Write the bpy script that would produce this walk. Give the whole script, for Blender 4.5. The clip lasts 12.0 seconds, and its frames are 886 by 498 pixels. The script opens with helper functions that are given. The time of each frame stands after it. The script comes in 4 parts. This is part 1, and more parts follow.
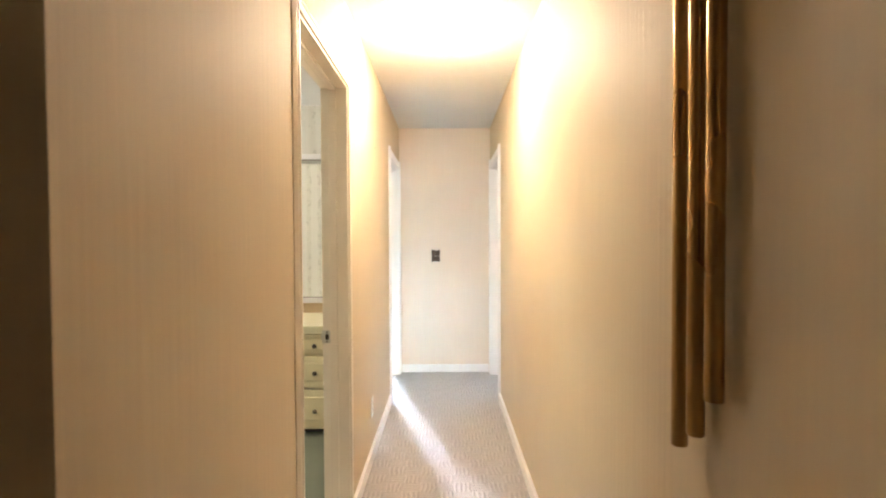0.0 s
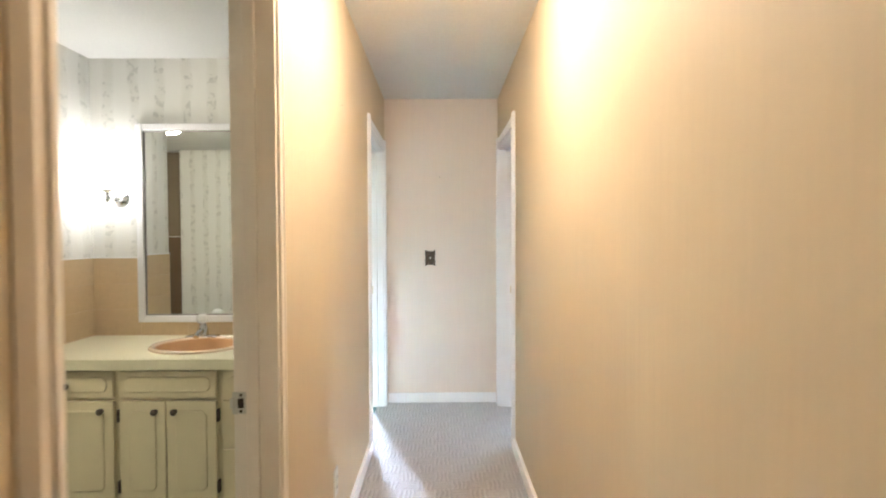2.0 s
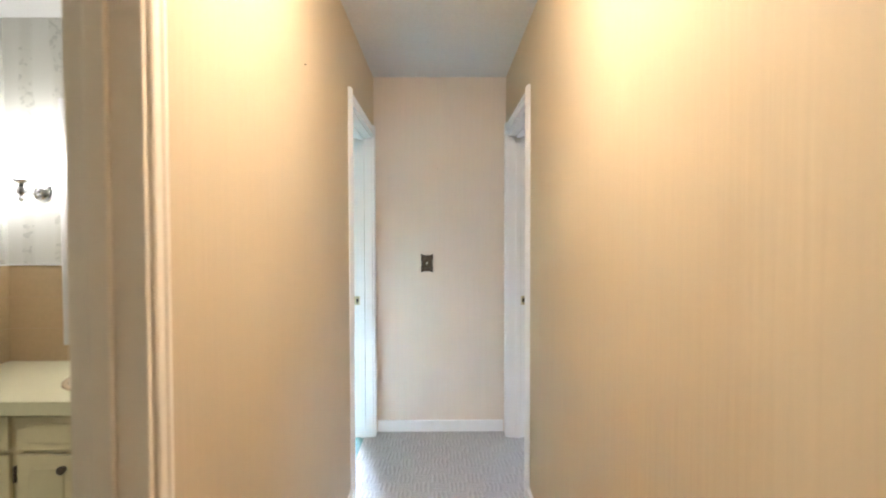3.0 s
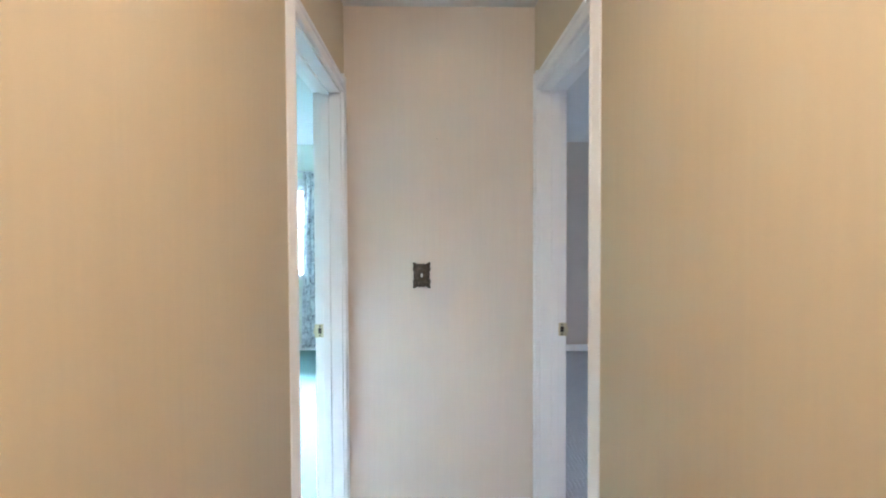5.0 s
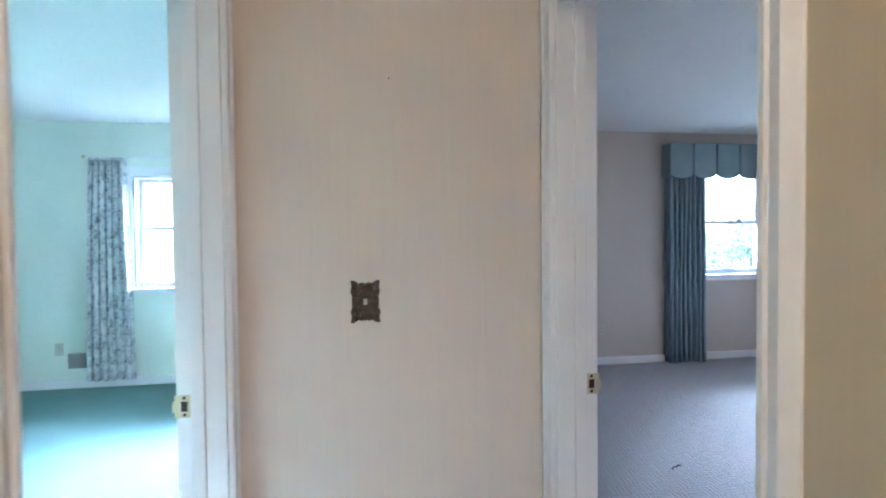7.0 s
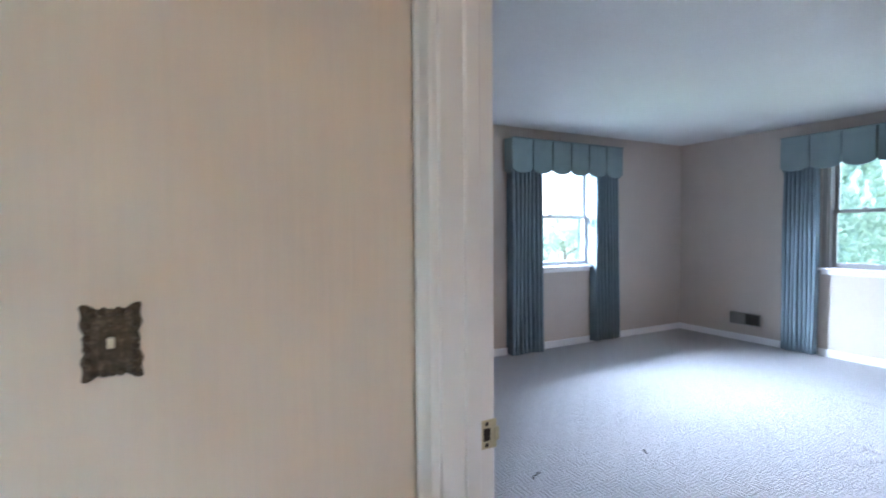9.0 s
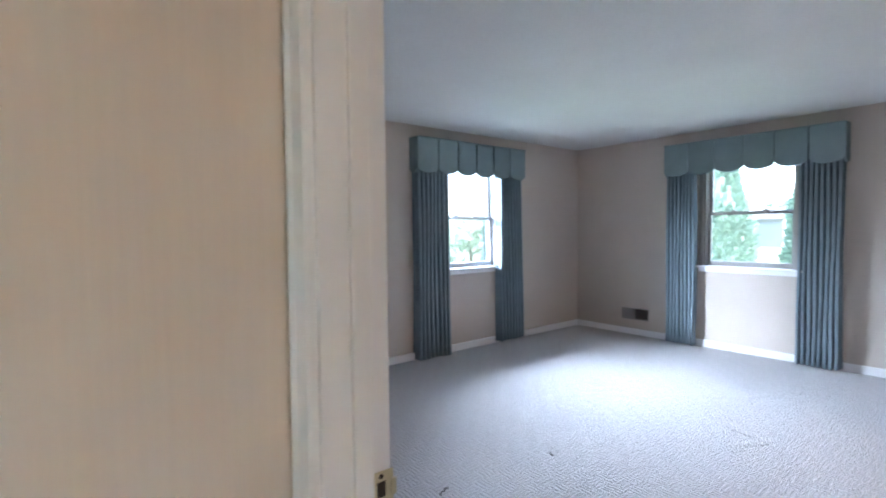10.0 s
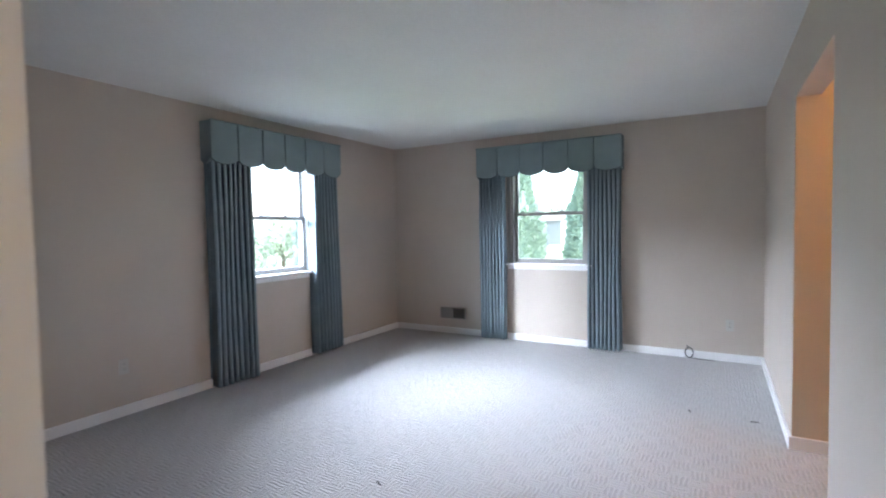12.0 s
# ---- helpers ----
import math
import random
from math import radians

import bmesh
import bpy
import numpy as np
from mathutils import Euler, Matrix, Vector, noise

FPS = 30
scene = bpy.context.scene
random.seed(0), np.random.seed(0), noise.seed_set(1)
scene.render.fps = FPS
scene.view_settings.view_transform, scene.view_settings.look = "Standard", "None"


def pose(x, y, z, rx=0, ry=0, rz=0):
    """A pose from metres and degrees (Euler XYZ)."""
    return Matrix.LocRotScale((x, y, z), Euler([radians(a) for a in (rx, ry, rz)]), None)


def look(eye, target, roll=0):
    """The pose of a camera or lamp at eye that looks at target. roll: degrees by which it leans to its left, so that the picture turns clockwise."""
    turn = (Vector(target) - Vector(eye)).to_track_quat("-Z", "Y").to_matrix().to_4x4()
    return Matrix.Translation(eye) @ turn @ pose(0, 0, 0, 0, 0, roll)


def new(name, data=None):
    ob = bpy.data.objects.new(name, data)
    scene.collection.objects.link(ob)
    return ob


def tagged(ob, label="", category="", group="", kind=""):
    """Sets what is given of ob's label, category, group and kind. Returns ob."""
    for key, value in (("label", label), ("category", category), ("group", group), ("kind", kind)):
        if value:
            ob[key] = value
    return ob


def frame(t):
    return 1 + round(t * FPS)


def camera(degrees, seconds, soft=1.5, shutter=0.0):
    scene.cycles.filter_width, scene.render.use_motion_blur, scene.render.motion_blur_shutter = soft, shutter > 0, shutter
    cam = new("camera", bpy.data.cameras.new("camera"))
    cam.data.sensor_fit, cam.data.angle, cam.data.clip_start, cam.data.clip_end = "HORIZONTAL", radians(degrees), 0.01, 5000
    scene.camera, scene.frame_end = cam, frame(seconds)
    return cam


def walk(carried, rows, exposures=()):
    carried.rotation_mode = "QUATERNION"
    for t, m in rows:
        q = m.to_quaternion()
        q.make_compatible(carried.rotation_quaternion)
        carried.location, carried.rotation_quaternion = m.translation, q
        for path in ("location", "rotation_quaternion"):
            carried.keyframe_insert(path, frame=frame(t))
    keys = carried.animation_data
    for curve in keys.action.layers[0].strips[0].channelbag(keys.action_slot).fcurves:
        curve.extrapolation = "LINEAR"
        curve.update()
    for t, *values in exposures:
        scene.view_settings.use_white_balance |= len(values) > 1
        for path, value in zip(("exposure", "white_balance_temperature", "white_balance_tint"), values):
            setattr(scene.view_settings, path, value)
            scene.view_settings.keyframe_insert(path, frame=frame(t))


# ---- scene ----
cam = camera(85.03, 12.0, soft=2.0, shutter=0.5)
PATH = [
    (0, pose(-0.000, 0.160, 1.347, 88.69, 0.24, 0.21)),
    (0.5, pose(-0.001, 0.326, 1.342, 88.60, 0.29, 0.15)),
    (1, pose(0.011, 0.569, 1.334, 88.52, 0.34, 0.11)),
    (1.5, pose(0.011, 0.832, 1.332, 88.58, 0.29, -0.03)),
    (2, pose(-0.011, 1.110, 1.333, 88.63, 0.23, -0.35)),
    (2.5, pose(-0.009, 1.384, 1.335, 88.64, 0.19, -0.20)),
    (3, pose(0.005, 1.668, 1.351, 88.53, 0.14, -0.26)),
    (3.2, pose(0.019, 1.732, 1.359, 88.57, 0.12, -0.03)),
    (5, pose(-0.041, 2.684, 1.356, 88.45, 0.24, -1.31)),
    (5.5, pose(-0.074, 2.935, 1.356, 88.62, 0.43, -2.02)),
    (6, pose(-0.099, 3.164, 1.351, 88.55, 0.55, -3.47)),
    (6.5, pose(-0.094, 3.379, 1.355, 88.57, 0.53, -5.87)),
    (7, pose(-0.082, 3.569, 1.354, 88.60, 0.58, -8.86)),
    (7.2, pose(-0.078, 3.625, 1.354, 88.56, 0.56, -10.09)),
    (8.8, pose(-0.001, 4.014, 1.343, 87.76, 0.46, -25.76)),
    (9, pose(0.020, 4.058, 1.345, 87.76, 0.44, -27.98)),
    (9.5, pose(0.075, 4.124, 1.356, 87.70, 0.47, -33.45)),
    (10, pose(0.142, 4.197, 1.357, 87.71, 0.56, -38.88)),
    (10.5, pose(0.210, 4.272, 1.355, 87.73, 0.63, -44.52)),
    (11, pose(0.270, 4.355, 1.351, 87.75, 0.66, -50.46)),
    (11.5, pose(0.340, 4.399, 1.348, 87.68, 0.90, -56.40)),
    (12, pose(0.418, 4.458, 1.346, 87.65, 1.00, -60.44)),
]
walk(cam, PATH, [(0.0, 5.27, 6280, 13), (1.0, 5.2, 6030, 13), (2.0, 4.9, 5850, 12), (3.2, 4.62, 5830, 12), (5.0, 4.5, 5480, 12),
                 (7.0, 4.28, 5420, 13), (9.5, 4.17, 5850, 15), (12.0, 4.0, 6500, 16)])

SKY = 0.15
HALL_GLOW = 4.2
BATH_GLOW = 2.8
DOME_GLOW = 2.8
DRESS_GLOW = 4.7
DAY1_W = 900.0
DAY2_W = 40.0
DAY3_W = 275.0

# ---------- world, sun, large lights ----------
world = bpy.data.worlds.new("overcast_sky")
scene.world = world
world.use_nodes = True
wn = world.node_tree.nodes
wl = world.node_tree.links
sky = wn.new("ShaderNodeTexSky")
sky.sky_type = "NISHITA"
sky.sun_disc = False
sky.sun_elevation = radians(50)
sky.sun_rotation = radians(200)
sky.air_density, sky.dust_density = 1.0, 1.5
wn["Background"].inputs["Strength"].default_value = SKY
wl.new(sky.outputs["Color"], wn["Background"].inputs["Color"])

sun_data = bpy.data.lights.new("sun", "SUN")
sun_data.energy, sun_data.angle, sun_data.color = 1.5, radians(10), (1.0, 0.96, 0.9)
sun = new("sun", sun_data)
sun.matrix_world = look((-4, -9, 14), (0, 0, 0))


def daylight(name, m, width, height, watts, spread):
    """An added area lamp above the garden, standing in for overcast sky facing a window."""
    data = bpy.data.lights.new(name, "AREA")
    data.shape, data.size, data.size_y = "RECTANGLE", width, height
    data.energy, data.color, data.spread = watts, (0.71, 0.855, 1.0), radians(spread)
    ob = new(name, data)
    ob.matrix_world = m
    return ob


# Added lamp panels, kept above the view through each window.
daylight("sky_panel_window_1", look((3.7, 14.0, 4.75), (3.8, 8.3, 1.4)), 12.5, 3.8, DAY1_W, 140)
daylight("sky_panel_window_2", look((11.5, 6.8, 4.0), (5.9, 6.16, 1.4)), 6.0, 2.4, DAY2_W, 120)
daylight("sky_panel_window_3", look((-3.5, 12.4, 3.5), (-1.9, 8.46, 1.4)), 5.4, 1.8, DAY3_W, 70)


# ---------- materials ----------
def material(name):
    m = bpy.data.materials.new(name)
    m.use_nodes = True
    nt = m.node_tree
    return m, nt.nodes, nt.links, nt.nodes["Principled BSDF"]


def coords(nodes, links, scale=(1, 1, 1)):
    tc = nodes.new("ShaderNodeTexCoord")
    mp = nodes.new("ShaderNodeMapping")
    mp.inputs["Scale"].default_value = scale
    links.new(tc.outputs["Object"], mp.inputs["Vector"])
    return mp.outputs["Vector"]


def math_node(nodes, links, op, a, b=None):
    n = nodes.new("ShaderNodeMath")
    n.operation = op
    for k, v in enumerate((a, b)):
        if v is None:
            continue
        if isinstance(v, (int, float)):
            n.inputs[k].default_value = v
        else:
            links.new(v, n.inputs[k])
    return n.outputs[0]


def noise_node(nodes, links, vec, scale, detail=4.0, rough=0.55):
    n = nodes.new("ShaderNodeTexNoise")
    n.inputs["Scale"].default_value = scale
    n.inputs["Detail"].default_value = detail
    n.inputs["Roughness"].default_value = rough
    links.new(vec, n.inputs["Vector"])
    return n.outputs["Fac"]


def ramp(nodes, links, fac, stops):
    r = nodes.new("ShaderNodeValToRGB")
    while len(r.color_ramp.elements) < len(stops):
        r.color_ramp.elements.new(0.5)
    for e, (p, c) in zip(r.color_ramp.elements, stops):
        e.position, e.color = p, (*c, 1)
    links.new(fac, r.inputs["Fac"])
    return r.outputs["Color"]


def mix(nodes, links, fac, a, b, mode="MIX"):
    n = nodes.new("ShaderNodeMixRGB")
    n.blend_type = mode
    for k, v in zip(("Fac", "Color1", "Color2"), (fac, a, b)):
        if isinstance(v, (int, float)):
            n.inputs[k].default_value = v
        elif isinstance(v, tuple):
            n.inputs[k].default_value = (*v, 1)
        else:
            links.new(v, n.inputs[k])
    return n.outputs["Color"]


def bump(nodes, links, bsdf, height, strength=0.2, dist=0.002):
    b = nodes.new("ShaderNodeBump")
    b.inputs["Strength"].default_value = strength
    b.inputs["Distance"].default_value = dist
    links.new(height, b.inputs["Height"])
    links.new(b.outputs["Normal"], bsdf.inputs["Normal"])


def shade(c, f):
    return tuple(min(1.0, v * f) for v in c)


def plain(name, colour, rough=0.5, metal=0.0, vary=0.08, fine=180.0, coarse=2.5, relief=0.1, dist=0.001, grain=0.12):
    """Paint, plaster, plastic or metal with a coarse and a fine variation."""
    m, n, l, p = material(name)
    v = coords(n, l)
    big = noise_node(n, l, v, coarse, 3)
    small = noise_node(n, l, v, fine, 3)
    c = ramp(n, l, big, [(0.3, shade(colour, 1 - vary)), (0.7, shade(colour, 1 + vary))])
    c = mix(n, l, grain, c, ramp(n, l, small, [(0.35, shade(colour, 0.75)), (0.65, shade(colour, 1.2))]))
    l.new(c, p.inputs["Base Color"])
    p.inputs["Metallic"].default_value = metal
    r = math_node(n, l, "MULTIPLY_ADD", big, 0.15)
    r.node.inputs[2].default_value = max(0.02, rough - 0.075)
    l.new(r, p.inputs["Roughness"])
    bump(n, l, p, small, relief, dist)
    return m


def ribbed_paper(name, colour, ribs=0.10):
    """Wall covering with fine upright ribs."""
    m, n, l, p = material(name)
    v = coords(n, l)
    sep = n.new("ShaderNodeSeparateXYZ")
    l.new(v, sep.inputs[0])
    u = math_node(n, l, "ADD", sep.outputs[0], sep.outputs[1])
    comb = n.new("ShaderNodeCombineXYZ")
    l.new(u, comb.inputs[0])
    zz = math_node(n, l, "MULTIPLY", sep.outputs[2], 0.03)
    l.new(zz, comb.inputs[2])
    phase = math_node(n, l, "MULTIPLY", noise_node(n, l, comb.outputs[0], 9.0, 2), 7.0)
    wave = math_node(n, l, "SINE", math_node(n, l, "ADD", math_node(n, l, "MULTIPLY", u, 2 * math.pi / 0.027), phase))
    rib1 = noise_node(n, l, comb.outputs[0], 55.0, 1.5)
    rib2 = noise_node(n, l, comb.outputs[0], 190.0, 2)
    big = noise_node(n, l, v, 1.3, 3)
    c = ramp(n, l, big, [(0.3, shade(colour, 0.96)), (0.7, shade(colour, 1.04))])
    c = mix(n, l, 0.05, c, ramp(n, l, rib1, [(0.35, shade(colour, 0.72)), (0.65, shade(colour, 1.15))]))
    c = mix(n, l, 0.035, c, ramp(n, l, rib2, [(0.35, shade(colour, 0.7)), (0.65, shade(colour, 1.2))]))
    l.new(c, p.inputs["Base Color"])
    p.inputs["Roughness"].default_value = 0.64
    h = math_node(n, l, "ADD", rib1, math_node(n, l, "MULTIPLY", rib2, 0.4))
    h = math_node(n, l, "ADD", h, math_node(n, l, "MULTIPLY", wave, ribs))
    bump(n, l, p, h, 0.26, 0.003)
    return m


def woven_carpet(name, colour, relief=1.0):
    """Loop carpet in basket-weave blocks, ribs turned from block to block."""
    m, n, l, p = material(name)
    v = coords(n, l)
    flat = n.new("ShaderNodeMapping")
    flat.inputs["Scale"].default_value = (1, 1, 0)
    flat.inputs["Location"].default_value = (0.03, 0.02, 0.07)
    l.new(v, flat.inputs["Vector"])
    warp = n.new("ShaderNodeTexNoise")
    warp.inputs["Scale"].default_value = 14.0
    l.new(v, warp.inputs["Vector"])
    off = n.new("ShaderNodeVectorMath")
    off.operation = "MULTIPLY_ADD"
    off.inputs[1].default_value = (0.034, 0.030, 0)
    l.new(warp.outputs["Color"], off.inputs[0])
    l.new(flat.outputs[0], off.inputs[2])
    vv = off.outputs[0]
    chk = n.new("ShaderNodeTexChecker")
    chk.inputs["Scale"].default_value = 1 / 0.094
    l.new(vv, chk.inputs["Vector"])
    sep = n.new("ShaderNodeSeparateXYZ")
    l.new(vv, sep.inputs[0])
    rows = []
    for k in (0, 1):
        s = math_node(n, l, "SINE", math_node(n, l, "MULTIPLY", sep.outputs[k], 2 * math.pi / 0.0235))
        rows.append(s)
    rows[1] = math_node(n, l, "MULTIPLY", rows[1], 0.5)
    rib = mix(n, l, chk.outputs["Fac"], rows[0], rows[1])
    patch = noise_node(n, l, v, 17.0, 4, 0.7)
    loop = noise_node(n, l, v, 260.0, 2)
    big = noise_node(n, l, v, 0.9, 4)
    clump = noise_node(n, l, v, 38.0, 3)
    ribs = math_node(n, l, "MULTIPLY", rib, math_node(n, l, "MULTIPLY", patch, 1.1))
    h = math_node(n, l, "ADD", ribs, math_node(n, l, "MULTIPLY", loop, 0.9))
    h = math_node(n, l, "ADD", h, math_node(n, l, "MULTIPLY", clump, 0.8))
    c = ramp(n, l, big, [(0.3, shade(colour, 0.93)), (0.7, shade(colour, 1.05))])
    c = mix(n, l, 0.30, c, ramp(n, l, clump, [(0.35, shade(colour, 0.74)), (0.62, shade(colour, 1.14))]))
    c = mix(n, l, 0.25, c, ramp(n, l, loop, [(0.35, shade(colour, 0.6)), (0.65, shade(colour, 1.2))]))
    # Valleys between the ribs get their shade painted into the colour.
    c = mix(n, l, 0.42, c, ramp(n, l, ribs, [(-0.0, shade(colour, 0.66)), (0.22, shade(colour, 1.12))]))
    l.new(c, p.inputs["Base Color"])
    p.inputs["Roughness"].default_value = 0.95
    p.inputs["Specular IOR Level"].default_value = 0.15
    p.inputs["Sheen Weight"].default_value = 0.25
    p.inputs["Sheen Roughness"].default_value = 0.6
    bump(n, l, p, h, 0.95 * relief, 0.007)
    return m


def garland_paper(name):
    """Off-white bathroom wallpaper with upright rows of faded sprigs."""
    m, n, l, p = material(name)
    v = coords(n, l)
    sep = n.new("ShaderNodeSeparateXYZ")
    l.new(v, sep.inputs[0])
    u = math_node(n, l, "ADD", sep.outputs[0], sep.outputs[1])
    comb = n.new("ShaderNodeCombineXYZ")
    l.new(u, comb.inputs[0])
    l.new(sep.outputs[2], comb.inputs[1])
    wob = noise_node(n, l, comb.outputs[0], 5.0, 1)
    uu = math_node(n, l, "ADD", u, math_node(n, l, "MULTIPLY", wob, 0.05))
    row = math_node(n, l, "SINE", math_node(n, l, "MULTIPLY", uu, 2 * math.pi / 0.155))
    band = math_node(n, l, "GREATER_THAN", row, 0.35)
    spr = noise_node(n, l, comb.outputs[0], 20.0, 4, 0.6)
    spr2 = noise_node(n, l, comb.outputs[0], 8.0, 2)
    leaf = math_node(n, l, "MULTIPLY", math_node(n, l, "GREATER_THAN", spr, 0.53), math_node(n, l, "GREATER_THAN", spr2, 0.46))
    wash = ramp(n, l, row, [(0.0, (0.74, 0.73, 0.69)), (0.9, (0.68, 0.67, 0.62))])
    fac = math_node(n, l, "MULTIPLY", math_node(n, l, "MULTIPLY", band, leaf), 0.45)
    tint = ramp(n, l, noise_node(n, l, comb.outputs[0], 60.0, 3), [(0.35, (0.30, 0.31, 0.29)), (0.65, (0.52, 0.50, 0.46))])
    l.new(mix(n, l, fac, wash, tint), p.inputs["Base Color"])
    p.inputs["Roughness"].default_value = 0.5
    bump(n, l, p, spr, 0.05, 0.001)
    return m


def cloth(name, colour, through_light=0.12, sheen=0.3):
    m, n, l, p = material(name)
    v = coords(n, l)
    weave = noise_node(n, l, v, 420.0, 2)
    big = noise_node(n, l, v, 4.0, 3)
    c = ramp(n, l, big, [(0.3, shade(colour, 0.9)), (0.7, shade(colour, 1.1))])
    c = mix(n, l, 0.22, c, ramp(n, l, weave, [(0.35, shade(colour, 0.65)), (0.65, shade(colour, 1.25))]))
    l.new(c, p.inputs["Base Color"])
    p.inputs["Roughness"].default_value = 0.75
    p.inputs["Sheen Weight"].default_value = sheen
    bump(n, l, p, weave, 0.25, 0.001)
    if through_light:
        t = n.new("ShaderNodeBsdfTranslucent")
        l.new(c, t.inputs["Color"])
        mx = n.new("ShaderNodeMixShader")
        mx.inputs[0].default_value = through_light
        l.new(p.outputs[0], mx.inputs[1])
        l.new(t.outputs[0], mx.inputs[2])
        l.new(mx.outputs[0], n["Material Output"].inputs["Surface"])
    return m


def print_cloth(name):
    """White drapery printed with grey and black scrolling leaves."""
    m, n, l, p = material(name)
    v = coords(n, l)
    a = noise_node(n, l, v, 8.0, 4, 0.65)
    b = noise_node(n, l, v, 19.0, 3, 0.6)
    c = ramp(n, l, a, [(0.40, (0.80, 0.80, 0.80)), (0.47, (0.66, 0.66, 0.68)), (0.52, (0.24, 0.24, 0.28)), (0.57, (0.74, 0.72, 0.74)), (0.70, (0.50, 0.49, 0.54))])
    c = mix(n, l, 0.45, c, ramp(n, l, b, [(0.36, (0.10, 0.10, 0.12)), (0.43, (0.62, 0.61, 0.64)), (0.52, (0.84, 0.84, 0.84))]))
    l.new(c, p.inputs["Base Color"])
    p.inputs["Roughness"].default_value = 0.8
    t = n.new("ShaderNodeBsdfTranslucent")
    l.new(c, t.inputs["Color"])
    mx = n.new("ShaderNodeMixShader")
    mx.inputs[0].default_value = 0.15
    l.new(p.outputs[0], mx.inputs[1])
    l.new(t.outputs[0], mx.inputs[2])
    l.new(mx.outputs[0], n["Material Output"].inputs["Surface"])
    return m


def glass(name):
    m, n, l, p = material(name)
    n.remove(p)
    t = n.new("ShaderNodeBsdfTransparent")
    t.inputs[0].default_value = (0.94, 0.97, 0.96, 1)
    g = n.new("ShaderNodeBsdfGlossy")
    g.inputs["Roughness"].default_value = 0.02
    f = n.new("ShaderNodeFresnel")
    f.inputs[0].default_value = 1.45
    mx = n.new("ShaderNodeMixShader")
    l.new(math_node(n, l, "MULTIPLY", f.outputs[0], 0.8), mx.inputs[0])
    l.new(t.outputs[0], mx.inputs[1])
    l.new(g.outputs[0], mx.inputs[2])
    l.new(mx.outputs[0], n["Material Output"].inputs["Surface"])
    return m


def glowing(name, colour, strength):
    m, n, l, p = material(name)
    p.inputs["Base Color"].default_value = (0.8, 0.8, 0.78, 1)
    p.inputs["Emission Color"].default_value = (*colour, 1)
    p.inputs["Emission Strength"].default_value = strength
    p.inputs["Roughness"].default_value = 0.3
    return m


def leafy(name, dark, light):
    m, n, l, p = material(name)
    g = n.new("ShaderNodeNewGeometry")
    c = ramp(n, l, g.outputs["Random Per Island"], [(0.0, dark), (1.0, light)])
    l.new(c, p.inputs["Base Color"])
    p.inputs["Roughness"].default_value = 0.6
    t = n.new("ShaderNodeBsdfTranslucent")
    l.new(c, t.inputs["Color"])
    mx = n.new("ShaderNodeMixShader")
    mx.inputs[0].default_value = 0.3
    l.new(p.outputs[0], mx.inputs[1])
    l.new(t.outputs[0], mx.inputs[2])
    l.new(mx.outputs[0], n["Material Output"].inputs["Surface"])
    return m


def tile_glaze(name, colour):
    m, n, l, p = material(name)
    info = n.new("ShaderNodeObjectInfo")
    v = coords(n, l)
    c = ramp(n, l, info.outputs["Random"], [(0.0, shade(colour, 0.97)), (1.0, shade(colour, 1.03))])
    c = mix(n, l, 0.12, c, ramp(n, l, noise_node(n, l, v, 40.0, 3), [(0.35, shade(colour, 0.8)), (0.65, shade(colour, 1.15))]))
    l.new(c, p.inputs["Base Color"])
    p.inputs["Roughness"].default_value = 0.22
    bump(n, l, p, noise_node(n, l, v, 14.0, 2), 0.06, 0.002)
    return m


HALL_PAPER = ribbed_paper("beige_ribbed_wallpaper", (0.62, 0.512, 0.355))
# End wall beige lightened to stand in for daylight from the side rooms.
END_PAPER_DAYLIT = ribbed_paper("daylit_beige_wallpaper", (0.76, 0.66, 0.575), 0.0)
BED_PAINT = plain("greige_wall_paint", (0.55, 0.475, 0.415), 0.6, vary=0.03, relief=0.08)
GREEN_PAINT = plain("mint_wall_paint", (0.79, 0.83, 0.745), 0.6, vary=0.03, relief=0.08)
DRESS_PAINT = plain("cream_wall_paint", (0.62, 0.50, 0.36), 0.6, vary=0.03, relief=0.08)
CEILING_PAINT = plain("white_ceiling_paint", (0.74, 0.74, 0.73), 0.8, vary=0.02, fine=90, relief=0.12)
TRIM = plain("white_gloss_trim_paint", (0.86, 0.85, 0.86), 0.38, vary=0.02, relief=0.0, grain=0.01)
BATH_TRIM = plain("cream_trim_paint", (0.87, 0.80, 0.69), 0.4, vary=0.02, relief=0.0, grain=0.01)
CARPET = woven_carpet("grey_beige_woven_carpet", (0.55, 0.525, 0.525))
GREEN_CARPET = plain("teal_plush_carpet", (0.15, 0.265, 0.25), 0.95, vary=0.08, fine=300, relief=0.8, dist=0.006)
VINYL = plain("grey_green_vinyl_floor", (0.20, 0.22, 0.17), 0.4, vary=0.12)
GARLAND = garland_paper("faded_sprig_wallpaper")
TAN_TILE = tile_glaze("tan_glazed_tile", (0.66, 0.50, 0.31))
GROUT = plain("pale_tan_grout", (0.70, 0.56, 0.38), 0.5)
BROWN_TILE = plain("brown_tile", (0.14, 0.085, 0.045), 0.35, vary=0.15)
VANITY_PAINT = plain("cream_cabinet_paint", (0.76, 0.67, 0.44), 0.42, vary=0.05, relief=0.06)
LAMINATE = plain("ivory_laminate", (0.76, 0.71, 0.50), 0.3, vary=0.04)
SINK_ENAMEL = plain("peach_enamel", (0.66, 0.39, 0.19), 0.12, vary=0.03)
SINK_RIM = plain("pale_peach_enamel", (0.74, 0.58, 0.40), 0.14, vary=0.03)
